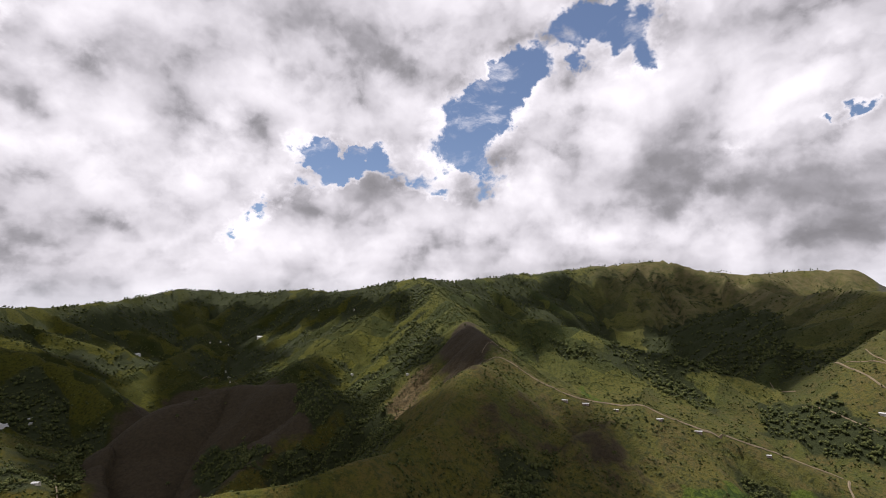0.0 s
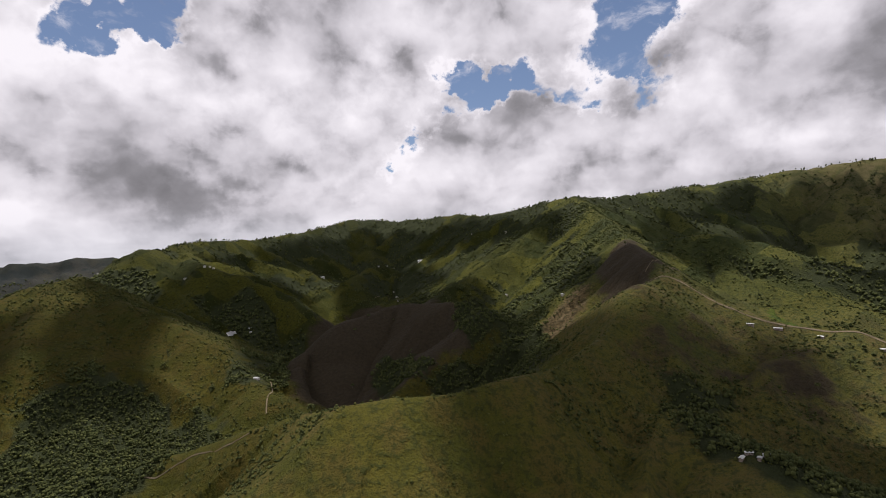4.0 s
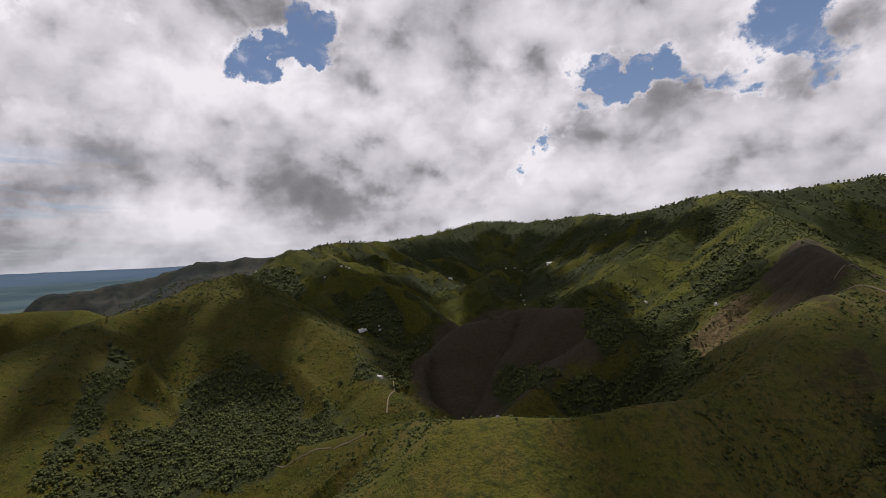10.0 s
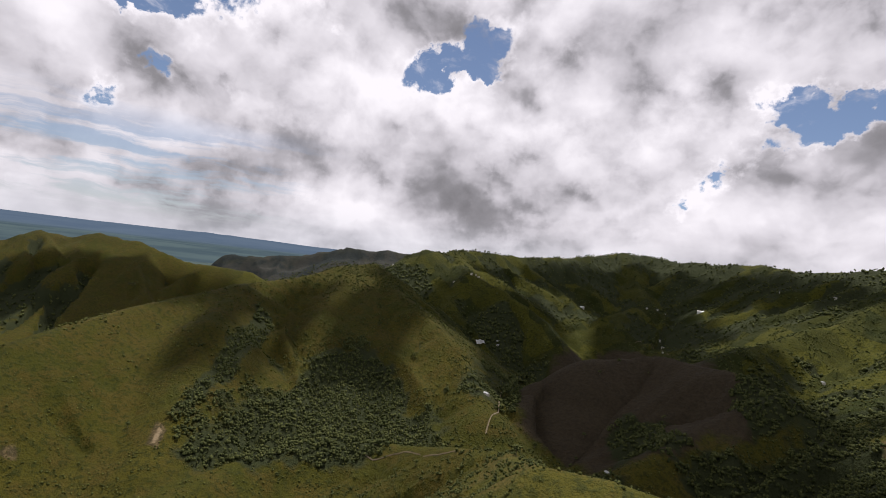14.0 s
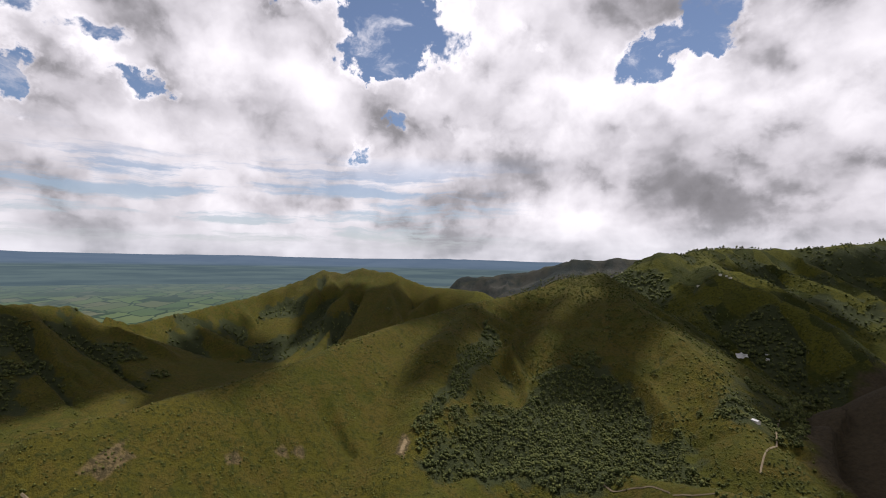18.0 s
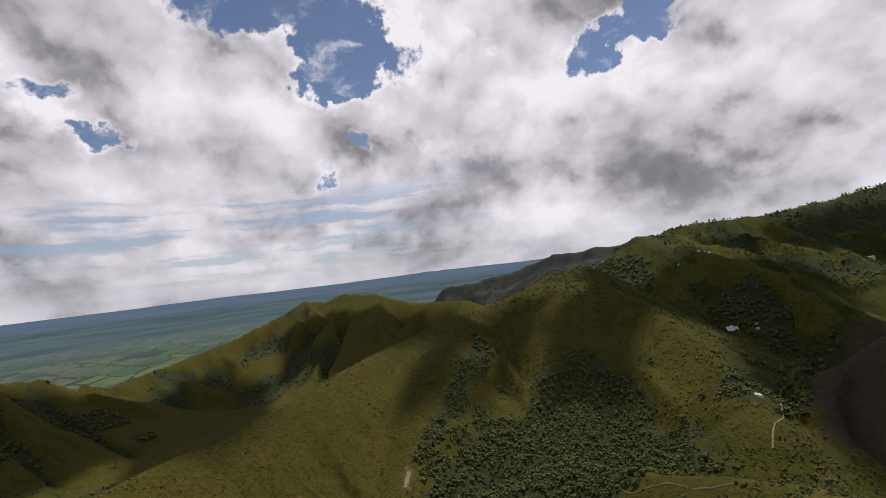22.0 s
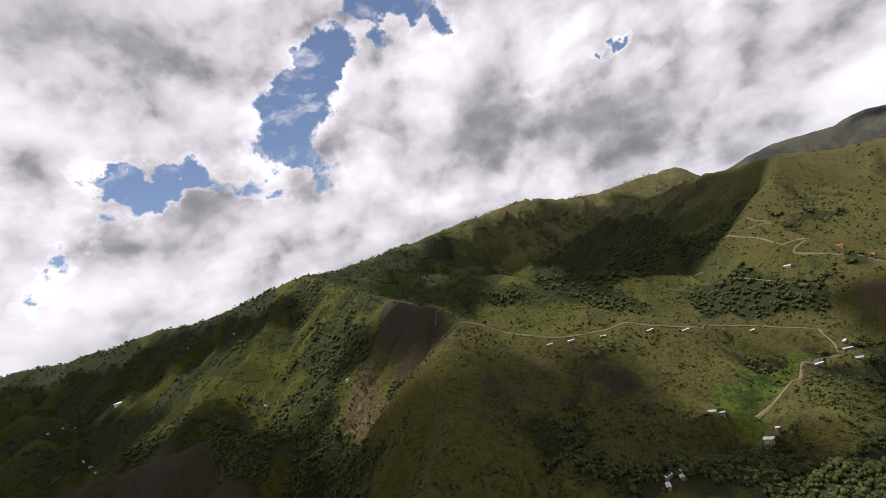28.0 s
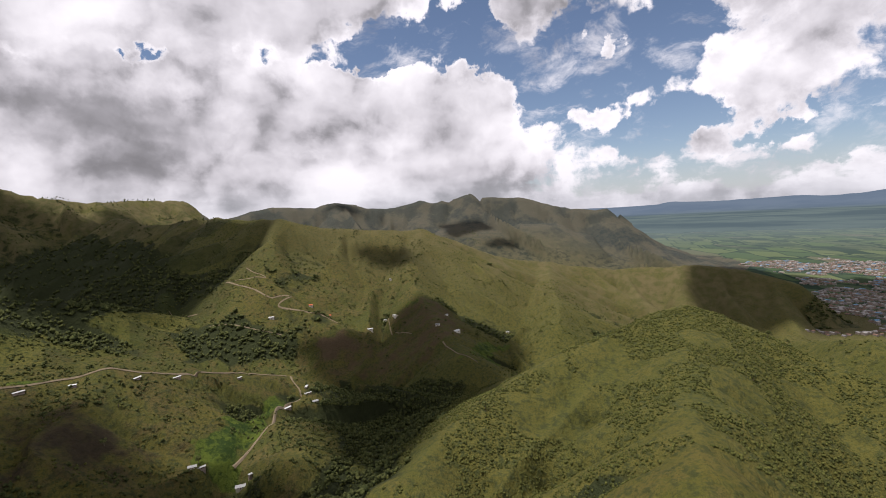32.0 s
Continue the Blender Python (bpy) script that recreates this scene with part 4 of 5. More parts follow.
cloud_body([(-1777, 2531), (-1682, 3166), (-1496, 3730), (-1146, 3663), (-1254, 3503), (-1540, 3163), (-1655, 2659)])
cloud_body([(-1197, 3633), (-594, 3240), (-309, 2773), (-348, 2579), (-595, 2854), (-968, 3404)])
cloud_body([(1117, 3096), (1707, 3029), (507, 1927), (460, 2028), (767, 2549)])
cloud_body([(-1614, 3151), (-1407, 3600), (-690, 3337), (-617, 2912), (-1094, 3316), (-1418, 3135)])
cloud_body([(-1443, 1832), (-1465, 2242), (-1262, 2277), (-1244, 2697), (-1208, 2169), (-1300, 1891)])
cloud_body([(-467, 1421), (-402, 1584), (-313, 1592), (-179, 1665), (-209, 1566), (-237, 1478), (-460, 1358), (-531, 1354)])
cloud_body([(2690, 2297), (2717, 2090), (2619, 2254), (2559, 2454)])
cloud_body([(2346, 1353), (2439, 1249), (2371, 1117), (2343, 1162), (2278, 1304)])
cloud_body([(1583, -437), (829, 117), (875, 421), (1004, 405), (1796, -112), (1919, -377)])
cloud_body([(-261, 1958), (-105, 2075), (-336, 1637), (-338, 1836), (-397, 1884), (-442, 2069), (-354, 2114)])
cloud_body([(-584, 1345), (-483, 1402), (-378, 1485), (-278, 1504), (-295, 1393), (-306, 1354), (-404, 1348), (-512, 1327), (-549, 1326)])
cloud_body([(-1412, 1680), (-1450, 1821), (-1288, 1801), (-1192, 1727), (-1151, 1666), (-1229, 1609), (-1302, 1595)])
cloud_body([(-2447, 1749), (-1542, 1529), (-1432, 1532), (-1245, 1386), (-1230, 1319)])
cloud_body([(328, 3377), (971, 3551), (1355, 3411), (1443, 3090), (912, 2391), (549, 2130), (823, 3017), (427, 3202)])
cloud_body([(-574, 1343), (-585, 1755), (-494, 1666), (-424, 1654), (-372, 1608), (-319, 1618), (-336, 1572), (-345, 1549), (-472, 1396), (-558, 1341)])

# ---- tracks ----
def part(name, bm, mat, parent, label=""):
    me = bpy.data.meshes.new(name)
    bm.to_mesh(me)
    bm.free()
    me.materials.append(mat)
    ob = new(name, me)
    ob.parent = parent
    if label:
        ob["label"] = label
    return ob


def ground_at(x, y):
    z = height_of(np.atleast_1d(np.array(x, float)), np.atleast_1d(np.array(y, float)))[0]
    return z if np.ndim(x) else float(z[0])


DIRT = plain_material("dry_road_dirt", (0.21, 0.165, 0.105), 0.95, 0, 0.35, 0.12)


def lay_track(name, width, line):
    """A beaten earth track laid over the land, with a shallow crown and ragged edges."""
    pts = [np.array(p, float) for p in line]
    path = []
    for p, q in zip(pts[:-1], pts[1:]):
        n = max(2, int(np.hypot(*(q - p)) / 5))
        path += [p + (q - p) * k / n for k in range(n)]
    path = np.array(path + [pts[-1]])
    for _ in range(6):
        path[1:-1] = (path[:-2] + 2 * path[1:-1] + path[2:]) / 4
    side = np.gradient(path, axis=0)
    side = np.stack([-side[:, 1], side[:, 0]], -1)
    side /= np.maximum(np.linalg.norm(side, axis=1, keepdims=True), 1e-6)
    ragged = 1 + 0.5 * (fractal(path[:, 0], path[:, 1], 12, 2) - 0.5)
    rows = []
    for k in (-1.0, -0.5, 0.0, 0.5, 1.0):
        p = path + side * (width / 2 * k * ragged)[:, None]
        rows.append(np.column_stack([p, ground_at(p[:, 0], p[:, 1]) + 1.5 - 0.9 * abs(k)]))
    verts = np.stack(rows, 1).reshape(-1, 3)
    faces = [(i * 5 + j, i * 5 + j + 1, i * 5 + j + 6, i * 5 + j + 5) for i in range(len(path) - 1) for j in range(4)]
    me = bpy.data.meshes.new(name)
    me.from_pydata(verts.tolist(), [], faces)
    me.materials.append(DIRT)
    return tagged(new(name, me), "pale beaten-earth track winding along the grassy hills", "track", kind="structure")


lay_track('dirt_road', 3.3, [(177, 840), (211, 828), (260, 807), (297, 780), (340, 762), (375, 747), (410, 725), (434, 709), (468, 701), (516, 684), (583, 656), (650, 623)])
lay_track('dirt_track', 1.3, [(193, 882), (218, 915), (255, 945)])
lay_track('dirt_track', 1.1, [(237, 979), (288, 1020)])
lay_track('dirt_road', 3.2, [(653, 617), (636, 605), (637, 593), (608, 579), (563, 575), (536, 581), (471, 556), (445, 555), (395, 558)])
lay_track('dirt_track', 2.4, [(1054, 558), (1006, 539), (962, 509), (935, 472)])
lay_track('dirt_track', 2.4, [(858, 390), (792, 350), (779, 313)])
lay_track('dirt_track', 3.4, [(1041, 981), (1015, 893), (999, 844), (1022, 787), (988, 819), (986, 724), (971, 656)])
lay_track('dirt_track', 2.6, [(1092, 951), (1073, 922), (1059, 873), (1044, 956)])
lay_track('dirt_track', 2.6, [(905, 942), (907, 836), (914, 768)])
lay_track('dirt_track', 2.6, [(970, 1094), (958, 1008)])
lay_track('dirt_track', 2.2, [(-512, -34), (-503, -21), (-501, -10), (-497, -6), (-486, -7)])
lay_track('dirt_track', 2.6, [(-504, 4), (-499, 12), (-492, 16), (-480, 17)])
lay_track('dirt_track', 1.6, [(-641, 1914), (-610, 2009), (-539, 1903), (-497, 1851)])
lay_track('dirt_track', 1.3, [(-470, 524), (-443, 525), (-437, 537), (-414, 540), (-362, 527), (-328, 530)])
lay_track('dirt_track', 2.0, [(-424, 720), (-438, 747), (-452, 790), (-471, 818), (-500, 850), (-517, 892)])

# ---- farm buildings ----
TIN = plain_material("white_tin_roof", (0.62, 0.63, 0.63), 0.45, 0.0, 0.18, 0.5, 0.35)
GREY_TIN = plain_material("weathered_tin_roof", (0.42, 0.43, 0.44), 0.5, 0.0, 0.25, 0.5, 0.4)
CLAY = plain_material("orange_tile_roof", (0.55, 0.13, 0.05), 0.85, 0, 0.3, 0.6)
PLASTER = plain_material("lime_plaster", (0.66, 0.62, 0.54), 0.9, 0, 0.2, 0.5, 0.2)
BLOCK = plain_material("bare_block", (0.30, 0.24, 0.20), 0.95, 0, 0.3, 0.7)
WOOD = plain_material("brown_boards", (0.14, 0.09, 0.055), 0.85, 0, 0.3, 1.2)
GLASS = plain_material("dark_window", (0.03, 0.035, 0.04), 0.2, 0, 0.2, 1.0)
SHEET = plain_material("white_plastic_sheet", (0.78, 0.78, 0.77), 0.5, 0, 0.2, 0.25)


def box_mesh(bm, x0, x1, y0, y1, z0, z1):
    v = [bm.verts.new(p) for p in ((x0, y0, z0), (x1, y0, z0), (x1, y1, z0), (x0, y1, z0), (x0, y0, z1), (x1, y0, z1), (x1, y1, z1), (x0, y1, z1))]
    for f in ((3, 2, 1, 0), (4, 5, 6, 7), (0, 1, 5, 4), (1, 2, 6, 5), (2, 3, 7, 6), (3, 0, 4, 7)):
        bm.faces.new([v[i] for i in f])


def body_mesh(length, width, high, gable, below):
    """Walls with gable ends, on a plinth that runs into the slope."""
    bm = bmesh.new()
    a, b = length / 2, width / 2
    low = [bm.verts.new((x, y, -below)) for x, y in ((-a, -b), (a, -b), (a, b), (-a, b))]
    top = [bm.verts.new((x, y, high)) for x, y in ((-a, -b), (a, -b), (a, b), (-a, b))]
    tip = [bm.verts.new((x, 0, high + gable)) for x in (-a, a)]
    bm.faces.new(low[::-1])
    bm.faces.new((low[0], low[1], top[1], top[0]))
    bm.faces.new((low[2], low[3], top[3], top[2]))
    bm.faces.new((low[1], low[2], top[2], tip[1], top[1]))
    bm.faces.new((low[3], low[0], top[0], tip[0], top[3]))
    bm.faces.new((top[0], top[1], tip[1], tip[0]))
    bm.faces.new((top[2], top[3], tip[0], tip[1]))
    return bm


def roof_mesh(length, width, high, gable, over=0.6, thick=0.14, ribs=True):
    """Two roof slopes with eaves, thickness and ribs."""
    bm = bmesh.new()
    a, b = length / 2 + over, width / 2 + over
    slope = gable / (width / 2)
    n = max(6, int(length / 1.2)) if ribs else 1
    for side in (-1, 1):
        for k in range(n):
            x0, x1 = -a + 2 * a * k / n, -a + 2 * a * (k + 1) / n
            lift = 0.05 if ribs and k % 2 else 0.0
            e, r = high - slope * over + lift, high + gable + lift + 0.02
            v = [bm.verts.new(p) for p in ((x0, side * b, e), (x1, side * b, e), (x1, 0, r), (x0, 0, r),
                                            (x0, side * b, e + thick), (x1, side * b, e + thick), (x1, 0, r + thick), (x0, 0, r + thick))]
            for f in ((3, 2, 1, 0), (4, 5, 6, 7), (0, 1, 5, 4), (1, 2, 6, 5), (2, 3, 7, 6), (3, 0, 4, 7)):
                bm.faces.new([v[i] for i in f])
    return bm


def building(name, x, y, turn, length, width, high, gable, wall_mat, roof_mat, label, category, group, windows=2):
    c, s = math.cos(radians(turn)), math.sin(radians(turn))
    corners = [ground_at(x + c * a - s * b, y + s * a + c * b) for a in (-length / 2, 0, length / 2) for b in (-width / 2, 0, width / 2)]
    base, low = sum(corners) / len(corners) + 0.5, min(corners)
    thing = tagged(new(name), label, category, group)
    thing.matrix_world = pose(x, y, base, 0, 0, turn)
    part("wall", body_mesh(length, width, high, gable, max(base - low, 0.3) + 1.0), wall_mat, thing)
    part("roof", roof_mesh(length, width, high, gable), roof_mat, thing)
    for side in (-1, 1):
        bm = bmesh.new()
        box_mesh(bm, -0.5, 0.5, side * width / 2 - 0.05, side * width / 2 + 0.05, 0.0, 2.05)
        part("door", bm, WOOD, thing)
        for k in range(windows):
            at = (k + 0.5) / windows * length - length / 2
            if abs(at) < 1.2:
                at += 1.8
            bm = bmesh.new()
            box_mesh(bm, at - 0.6, at + 0.6, side * width / 2 - 0.05, side * width / 2 + 0.04, 1.0, 2.0)
            part("window", bm, GLASS, thing)
    return thing


def farm_shed(x, y, turn, length=12.0):
    building("farm_shed", x, y, turn, length * 0.7, 2.6, 2.0, 0.5, BLOCK, TIN, "long low farm shed with a white tin roof by a road", "shed", "sheds along the road", 3)


def farmhouse(x, y, turn, length=10.0):
    building("farmhouse", x, y, turn, length, length * 0.6, 2.6, 1.2, PLASTER, GREY_TIN if length < 11 else TIN, "small plastered farmhouse with a pale tin roof among trees", "house", "farmhouses")


def tiled_house(x, y, turn, length=9.0):
    building("tiled_house", x, y, turn, length, length * 0.65, 2.8, 1.5, PLASTER, CLAY, "small house with a bright orange roof on a cleared slope", "house", "orange-roofed houses")


def greenhouse_long(x, y, turn, length=32.0):
    building("greenhouse", x, y, turn, length, 13.0, 3.0, 2.2, SHEET, SHEET, "long greenhouse covered in bright white plastic sheet", "greenhouse", "greenhouses", 0)


def greenhouse(x, y, turn, length=24.0):
    """A wide sheet canopy, sagging between rows of posts."""
    thing = tagged(new("sheet_canopy"), "greyish white plastic canopy sagging between posts on a brown slope", "canopy")
    base = ground_at(x, y)
    thing.matrix_world = pose(x, y, base, 0, 0, turn)
    c, s = math.cos(radians(turn)), math.sin(radians(turn))

    def under(u, v):
        return ground_at(x + c * u - s * v, y + s * u + c * v) - base

    n, half, deep = 18, length / 2, length * 0.38
    low = under(0, -deep) + 2.6

    def top(u, v):
        return max(under(u, v) + 2.2, low + 0.42 * (v + deep))

    bm = bmesh.new()
    grid = {}
    for i in range(n + 1):
        for j in range(n + 1):
            u, v = -half + length * i / n, -deep + 2 * deep * j / n
            sag = 0.7 * math.sin(math.pi * ((i / n * 3) % 1)) + 0.6 * math.sin(math.pi * ((j / n * 2) % 1))
            grid[i, j] = bm.verts.new((u + 0.6 * math.sin(v), v + 0.5 * math.sin(u * 0.7), top(u, v) - sag + 0.6))
    for i in range(n):
        for j in range(n):
            bm.faces.new((grid[i, j], grid[i + 1, j], grid[i + 1, j + 1], grid[i, j + 1]))
    bmesh.ops.solidify(bm, geom=bm.faces[:], thickness=0.12)
    part("sheet", bm, SHEET, thing)
    for i in range(4):
        for j in range(3):
            u, v = -half + length * i / 3, -deep + deep * j
            bm = bmesh.new()
            bmesh.ops.create_cone(bm, cap_ends=True, segments=8, radius1=0.14, radius2=0.11, depth=top(u, v) - under(u, v) + 1.2, matrix=Matrix.Translation((u, v, (top(u, v) + under(u, v) - 0.9) / 2)))
            part("post", bm, WOOD, thing)


farm_shed(300, 757, -36, 12)
farm_shed(333, 753, -21, 14)
farm_shed(374, 732, -60, 10)
farm_shed(424, 696, -5, 14)
farm_shed(480, 688, -22, 14)
farm_shed(562, 651, -20, 9)
farm_shed(647, 588, 9, 13)
farm_shed(631, 578, -41, 16)
farm_shed(557, 575, -26, 15)
farm_shed(621, 548, -17, 9)
farm_shed(364, 574, -38, 11)
farm_shed(395, 537, -28, 9)
farmhouse(953, 813, -64, 12)
farmhouse(1074, 571, -118, 9)
farmhouse(1048, 538, -140, 14)
farmhouse(992, 586, -62, 12)
farmhouse(927, 411, -97, 9)
farmhouse(1217, 591, -131, 8)
farmhouse(930, 371, -20, 16)
farmhouse(1165, 269, -58, 8)
farmhouse(1041, 409, -9, 9)
tiled_house(1034, 750, -81, 9)
tiled_house(1021, 698, -70, 9)
tiled_house(1325, 19, -29, 14)
farm_shed(180, 477, 1, 9)
farm_shed(193, 476, -1, 10)
farm_shed(172, 471, -129, 9)
farm_shed(186, 470, -125, 10)
farmhouse(-783, 1244, 45, 8)
farmhouse(-716, 2352, 75, 10)
farmhouse(-590, 2066, -51, 12)
farmhouse(-242, 743, -28, 8)
farmhouse(-492, 806, -7, 10)
farmhouse(-997, 1395, 120, 12)
farmhouse(-1017, 1380, 120, 10)
farmhouse(-1079, 1367, -19, 9)
farmhouse(-731, 2263, 82, 9)
farmhouse(-96, 2083, -67, 9)
farmhouse(-68, 1368, -57, 8)
farmhouse(64, 1024, -72, 8)
farmhouse(-773, 1229, 32, 8)
farmhouse(-1009, 1394, 120, 8)
farmhouse(-613, 2092, -11, 8)
farmhouse(-47, 1267, -55, 7)
farmhouse(-1380, 1346, -25, 7)
farmhouse(-678, 2338, -13, 8)
farmhouse(-534, 1888, -61, 8)
farmhouse(-261, 2256, -23, 7)
farmhouse(-41, 1268, -74, 6)
farmhouse(599, 551, -50, 8)
farmhouse(390, 548, -60, 10)
farmhouse(367, 587, -56, 8)
greenhouse(-797, 1180, 50, 24)
greenhouse_long(-957, 2105, 90, 34)
greenhouse_long(-522, 2283, 14, 30)

# ---- town on the plain ----
TOWN = [(2897, -838), (3143, -1233), (3269, -1691), (2749, -1896), (1348, -859), (1396, -722), (1389, -545), (1512, -548), (2267, -1046), (2639, -1164), (3105, -1065)]
rng = np.random.default_rng(11)
TOWN_WALL = plain_material("town_wall", (0.32, 0.27, 0.23), 0.9, 0, 0.35, 0.05)
ROOFS = [plain_material("town_clay_roof", (0.20, 0.115, 0.080), 0.9, 0, 0.3, 0.2), plain_material("town_pale_roof", (0.36, 0.34, 0.32), 0.7, 0, 0.35, 0.05),
         plain_material("town_grey_roof", (0.19, 0.19, 0.20), 0.8, 0, 0.25, 0.2), plain_material("town_blue_roof", (0.10, 0.26, 0.42), 0.6, 0, 0.2, 0.2)]


def town_place():
    lo, hi = np.array(TOWN).min(0), np.array(TOWN).max(0)
    p = rng.random((40000, 2)) * (hi - lo) + lo
    turn = radians(25)
    u, v = p[:, 0] * math.cos(turn) + p[:, 1] * math.sin(turn), -p[:, 0] * math.sin(turn) + p[:, 1] * math.cos(turn)
    u, v = np.round(u / 15) * 15, np.round(v / 19) * 19
    street = (np.mod(np.round(u / 15), 6) == 0) | (np.mod(np.round(v / 19), 4) == 0)
    p = np.stack([u * math.cos(turn) - v * math.sin(turn), u * math.sin(turn) + v * math.cos(turn)], -1)
    h, gully, rise = height_of(p[:, 0], p[:, 1])
    keep = (inside(p[:, 0], p[:, 1], TOWN, 40) > 0.35) & ~street & (rise < 0.5) & (fractal(p[:, 0], p[:, 1], 220, 3) > 0.43)
    q = np.column_stack([p, h])[keep]
    return np.unique(q, axis=0)


town = town_place()
town = town[np.argsort(np.hypot(town[:, 0], town[:, 1] - 120))]
kinds = []
for k, (length, width, storeys) in enumerate(((11, 9, 1), (13, 10, 2), (10, 8, 1), (20, 12, 2))):
    wall = body_mesh(length, width, 3.0 * storeys, 1.6, 2.0)
    roof = roof_mesh(length, width, 3.0 * storeys, 1.6, 0.4, 0.2, False)
    made = []
    for bm, mat in ((wall, TOWN_WALL), (roof, ROOFS[k])):
        me = bpy.data.meshes.new("town_house")
        bm.to_mesh(me)
        bm.free()
        me.materials.append(mat)
        made.append(me)
    kinds.append(made)
chance = rng.choice(4, len(town), p=(0.42, 0.28, 0.24, 0.06))
for k, (x, y, z) in enumerate(town[:260]):
    thing = tagged(new("town_house"), ("plastered town house with a clay tile roof", "two-storey town house with a pale flat-pitched roof", "small town house with a grey sheet roof", "large town building with a blue sheet roof")[chance[k]], "house", "houses of the town")
    thing.matrix_world = pose(x, y, z, 0, 0, 25 + 90 * int(rng.integers(2)))
    for name, me in zip(("wall", "roof"), kinds[chance[k]]):
        ob = new(name, me)
        ob.parent = thing


def joined(name, meshes_at, mats, label, category):
    """One mesh of many copies: pairs of (vertices, faces, material number) with placing matrices."""
    vs, fs, ms, base = [], [], [], 0
    for (v, f, mat), where in meshes_at:
        k = len(where)
        if not k:
            continue
        w = np.einsum("kij,nj->kni", where[:, :, :3], v) + where[:, None, :, 3]
        vs.append(w.reshape(-1, 3))
        fs.append((f[None] + (np.arange(k) * len(v))[:, None, None] + base).reshape(-1, f.shape[1]))
        ms.append(np.full(k * len(f), mat))
        base += k * len(v)
    sizes = np.concatenate([np.full(len(f), f.shape[1]) for f in fs])
    flat = np.concatenate([f.ravel() for f in fs])
    v = np.concatenate(vs)
    me = bpy.data.meshes.new(name)
    me.vertices.add(len(v))
    me.vertices.foreach_set("co", v.astype(np.float32).ravel())
    me.loops.add(len(flat))
    me.loops.foreach_set("vertex_index", flat.astype(np.int32))
    me.polygons.add(len(sizes))
    me.polygons.foreach_set("loop_start", np.concatenate([[0], np.cumsum(sizes)[:-1]]).astype(np.int32))
    me.polygons.foreach_set("material_index", np.concatenate(ms).astype(np.int32))
    for mat in mats:
        me.materials.append(mat)
    me.update(calc_edges=True)
    return tagged(new(name, me), label, category, kind="stuff")


def arrays(bm, tri=True):
    if tri:
        bmesh.ops.triangulate(bm, faces=bm.faces[:])
    bm.verts.index_update()
    v = np.array([p.co[:] for p in bm.verts])
    f = np.array([[q.index for q in p.verts] for p in bm.faces])
    bm.free()
    return v, f


def placing(p, turn, scale, tall=None):
    c, s = np.cos(turn) * scale, np.sin(turn) * scale
    m = np.zeros((len(p), 3, 4))
    m[:, 0, 0], m[:, 0, 1], m[:, 1, 0], m[:, 1, 1], m[:, 2, 2] = c, -s, s, c, (scale if tall is None else tall)
    m[:, :, 3] = p
    return m


rest = town[260:]
pick = chance[260:]
turns = radians(25) + radians(90) * rng.integers(2, size=len(rest))
sets = []
for k, (length, width, storeys) in enumerate(((11, 9, 1), (13, 10, 2), (10, 8, 1), (20, 12, 2))):
    for bm, mat in ((body_mesh(length, width, 3.0 * storeys, 1.6, 2.0), 0), (roof_mesh(length, width, 3.0 * storeys, 1.6, 0.4, 0.2, False), k + 1)):
        v, f = arrays(bm)
        sets.append(((v, f, mat), placing(rest[pick == k], turns[pick == k], np.ones((pick == k).sum()))))
joined("town_houses", sets, [TOWN_WALL, *ROOFS], "close-packed houses of a town spread over the plain", "houses")

# ---- trees and scrub ----


def leaf_material(name, dark, light):
    m, nt, bsdf = material(name)
    geo = mnode(nt, "ShaderNodeNewGeometry")
    tint = mmix(nt, geo.outputs["Random Per Island"], dark, light)
    grain = mnoise(nt, geo.outputs["Position"], 0.9, 3, 0.7)
    tint = mmix(nt, mmap(nt, grain, 0.45, 0.7, 0, 0.6), tint, tuple(c * 0.45 for c in dark))
    nt.links.new(tint, bsdf.inputs["Base Color"])
    bsdf.inputs["Roughness"].default_value = 0.9
    bsdf.inputs["Specular IOR Level"].default_value = 0.08
    mbump(nt, bsdf, grain, 1.0, 0.6)
    return m


LEAF = leaf_material("tree_leaves", (0.036, 0.047, 0.017), (0.092, 0.102, 0.034))
SCRUB = leaf_material("scrub_leaves", (0.046, 0.054, 0.016), (0.104, 0.110, 0.030))
BARK = plain_material("grey_bark", (0.13, 0.10, 0.075), 0.95, 0, 0.3, 1.0)


def clump(seed, levels, squash=0.8, rough=0.35):
    """An uneven leaf clump: a ball pushed in and out."""
    bm = bmesh.new()
    bmesh.ops.create_icosphere(bm, subdivisions=levels, radius=1.0)
    for v in bm.verts:
        n = noise.noise(v.co * 1.9 + Vector((seed * 7.1, seed * 3.3, 0))) + 0.5 * noise.noise(v.co * 4.3 + Vector((0, seed * 5.7, 1)))
        v.co *= 1 + rough * n
        v.co.z *= squash
    return bm


def bunch(seed, count):
    """A small tree crown as a bunch of uneven clumps."""
    r = random.Random(seed)
    bm = bmesh.new()
    for k in range(count):
        a, d = r.uniform(0, 6.28), r.uniform(0.25, 0.75) if count > 1 else 0.0
        at, size = Vector((math.cos(a) * d, math.sin(a) * d, r.uniform(-0.35, 0.5))), r.uniform(0.36, 0.62) if count > 1 else 0.95
        start = len(bm.verts)
        bmesh.ops.create_icosphere(bm, subdivisions=1, radius=1.0)
        bm.verts.ensure_lookup_table()
        for v in bm.verts[start:]:
            p = v.co.copy()
            v.co = at + p * size * (1 + 0.55 * noise.noise(p * 2.3 + at * 3 + Vector((seed * 1.7, 0, 0))))
    return bm


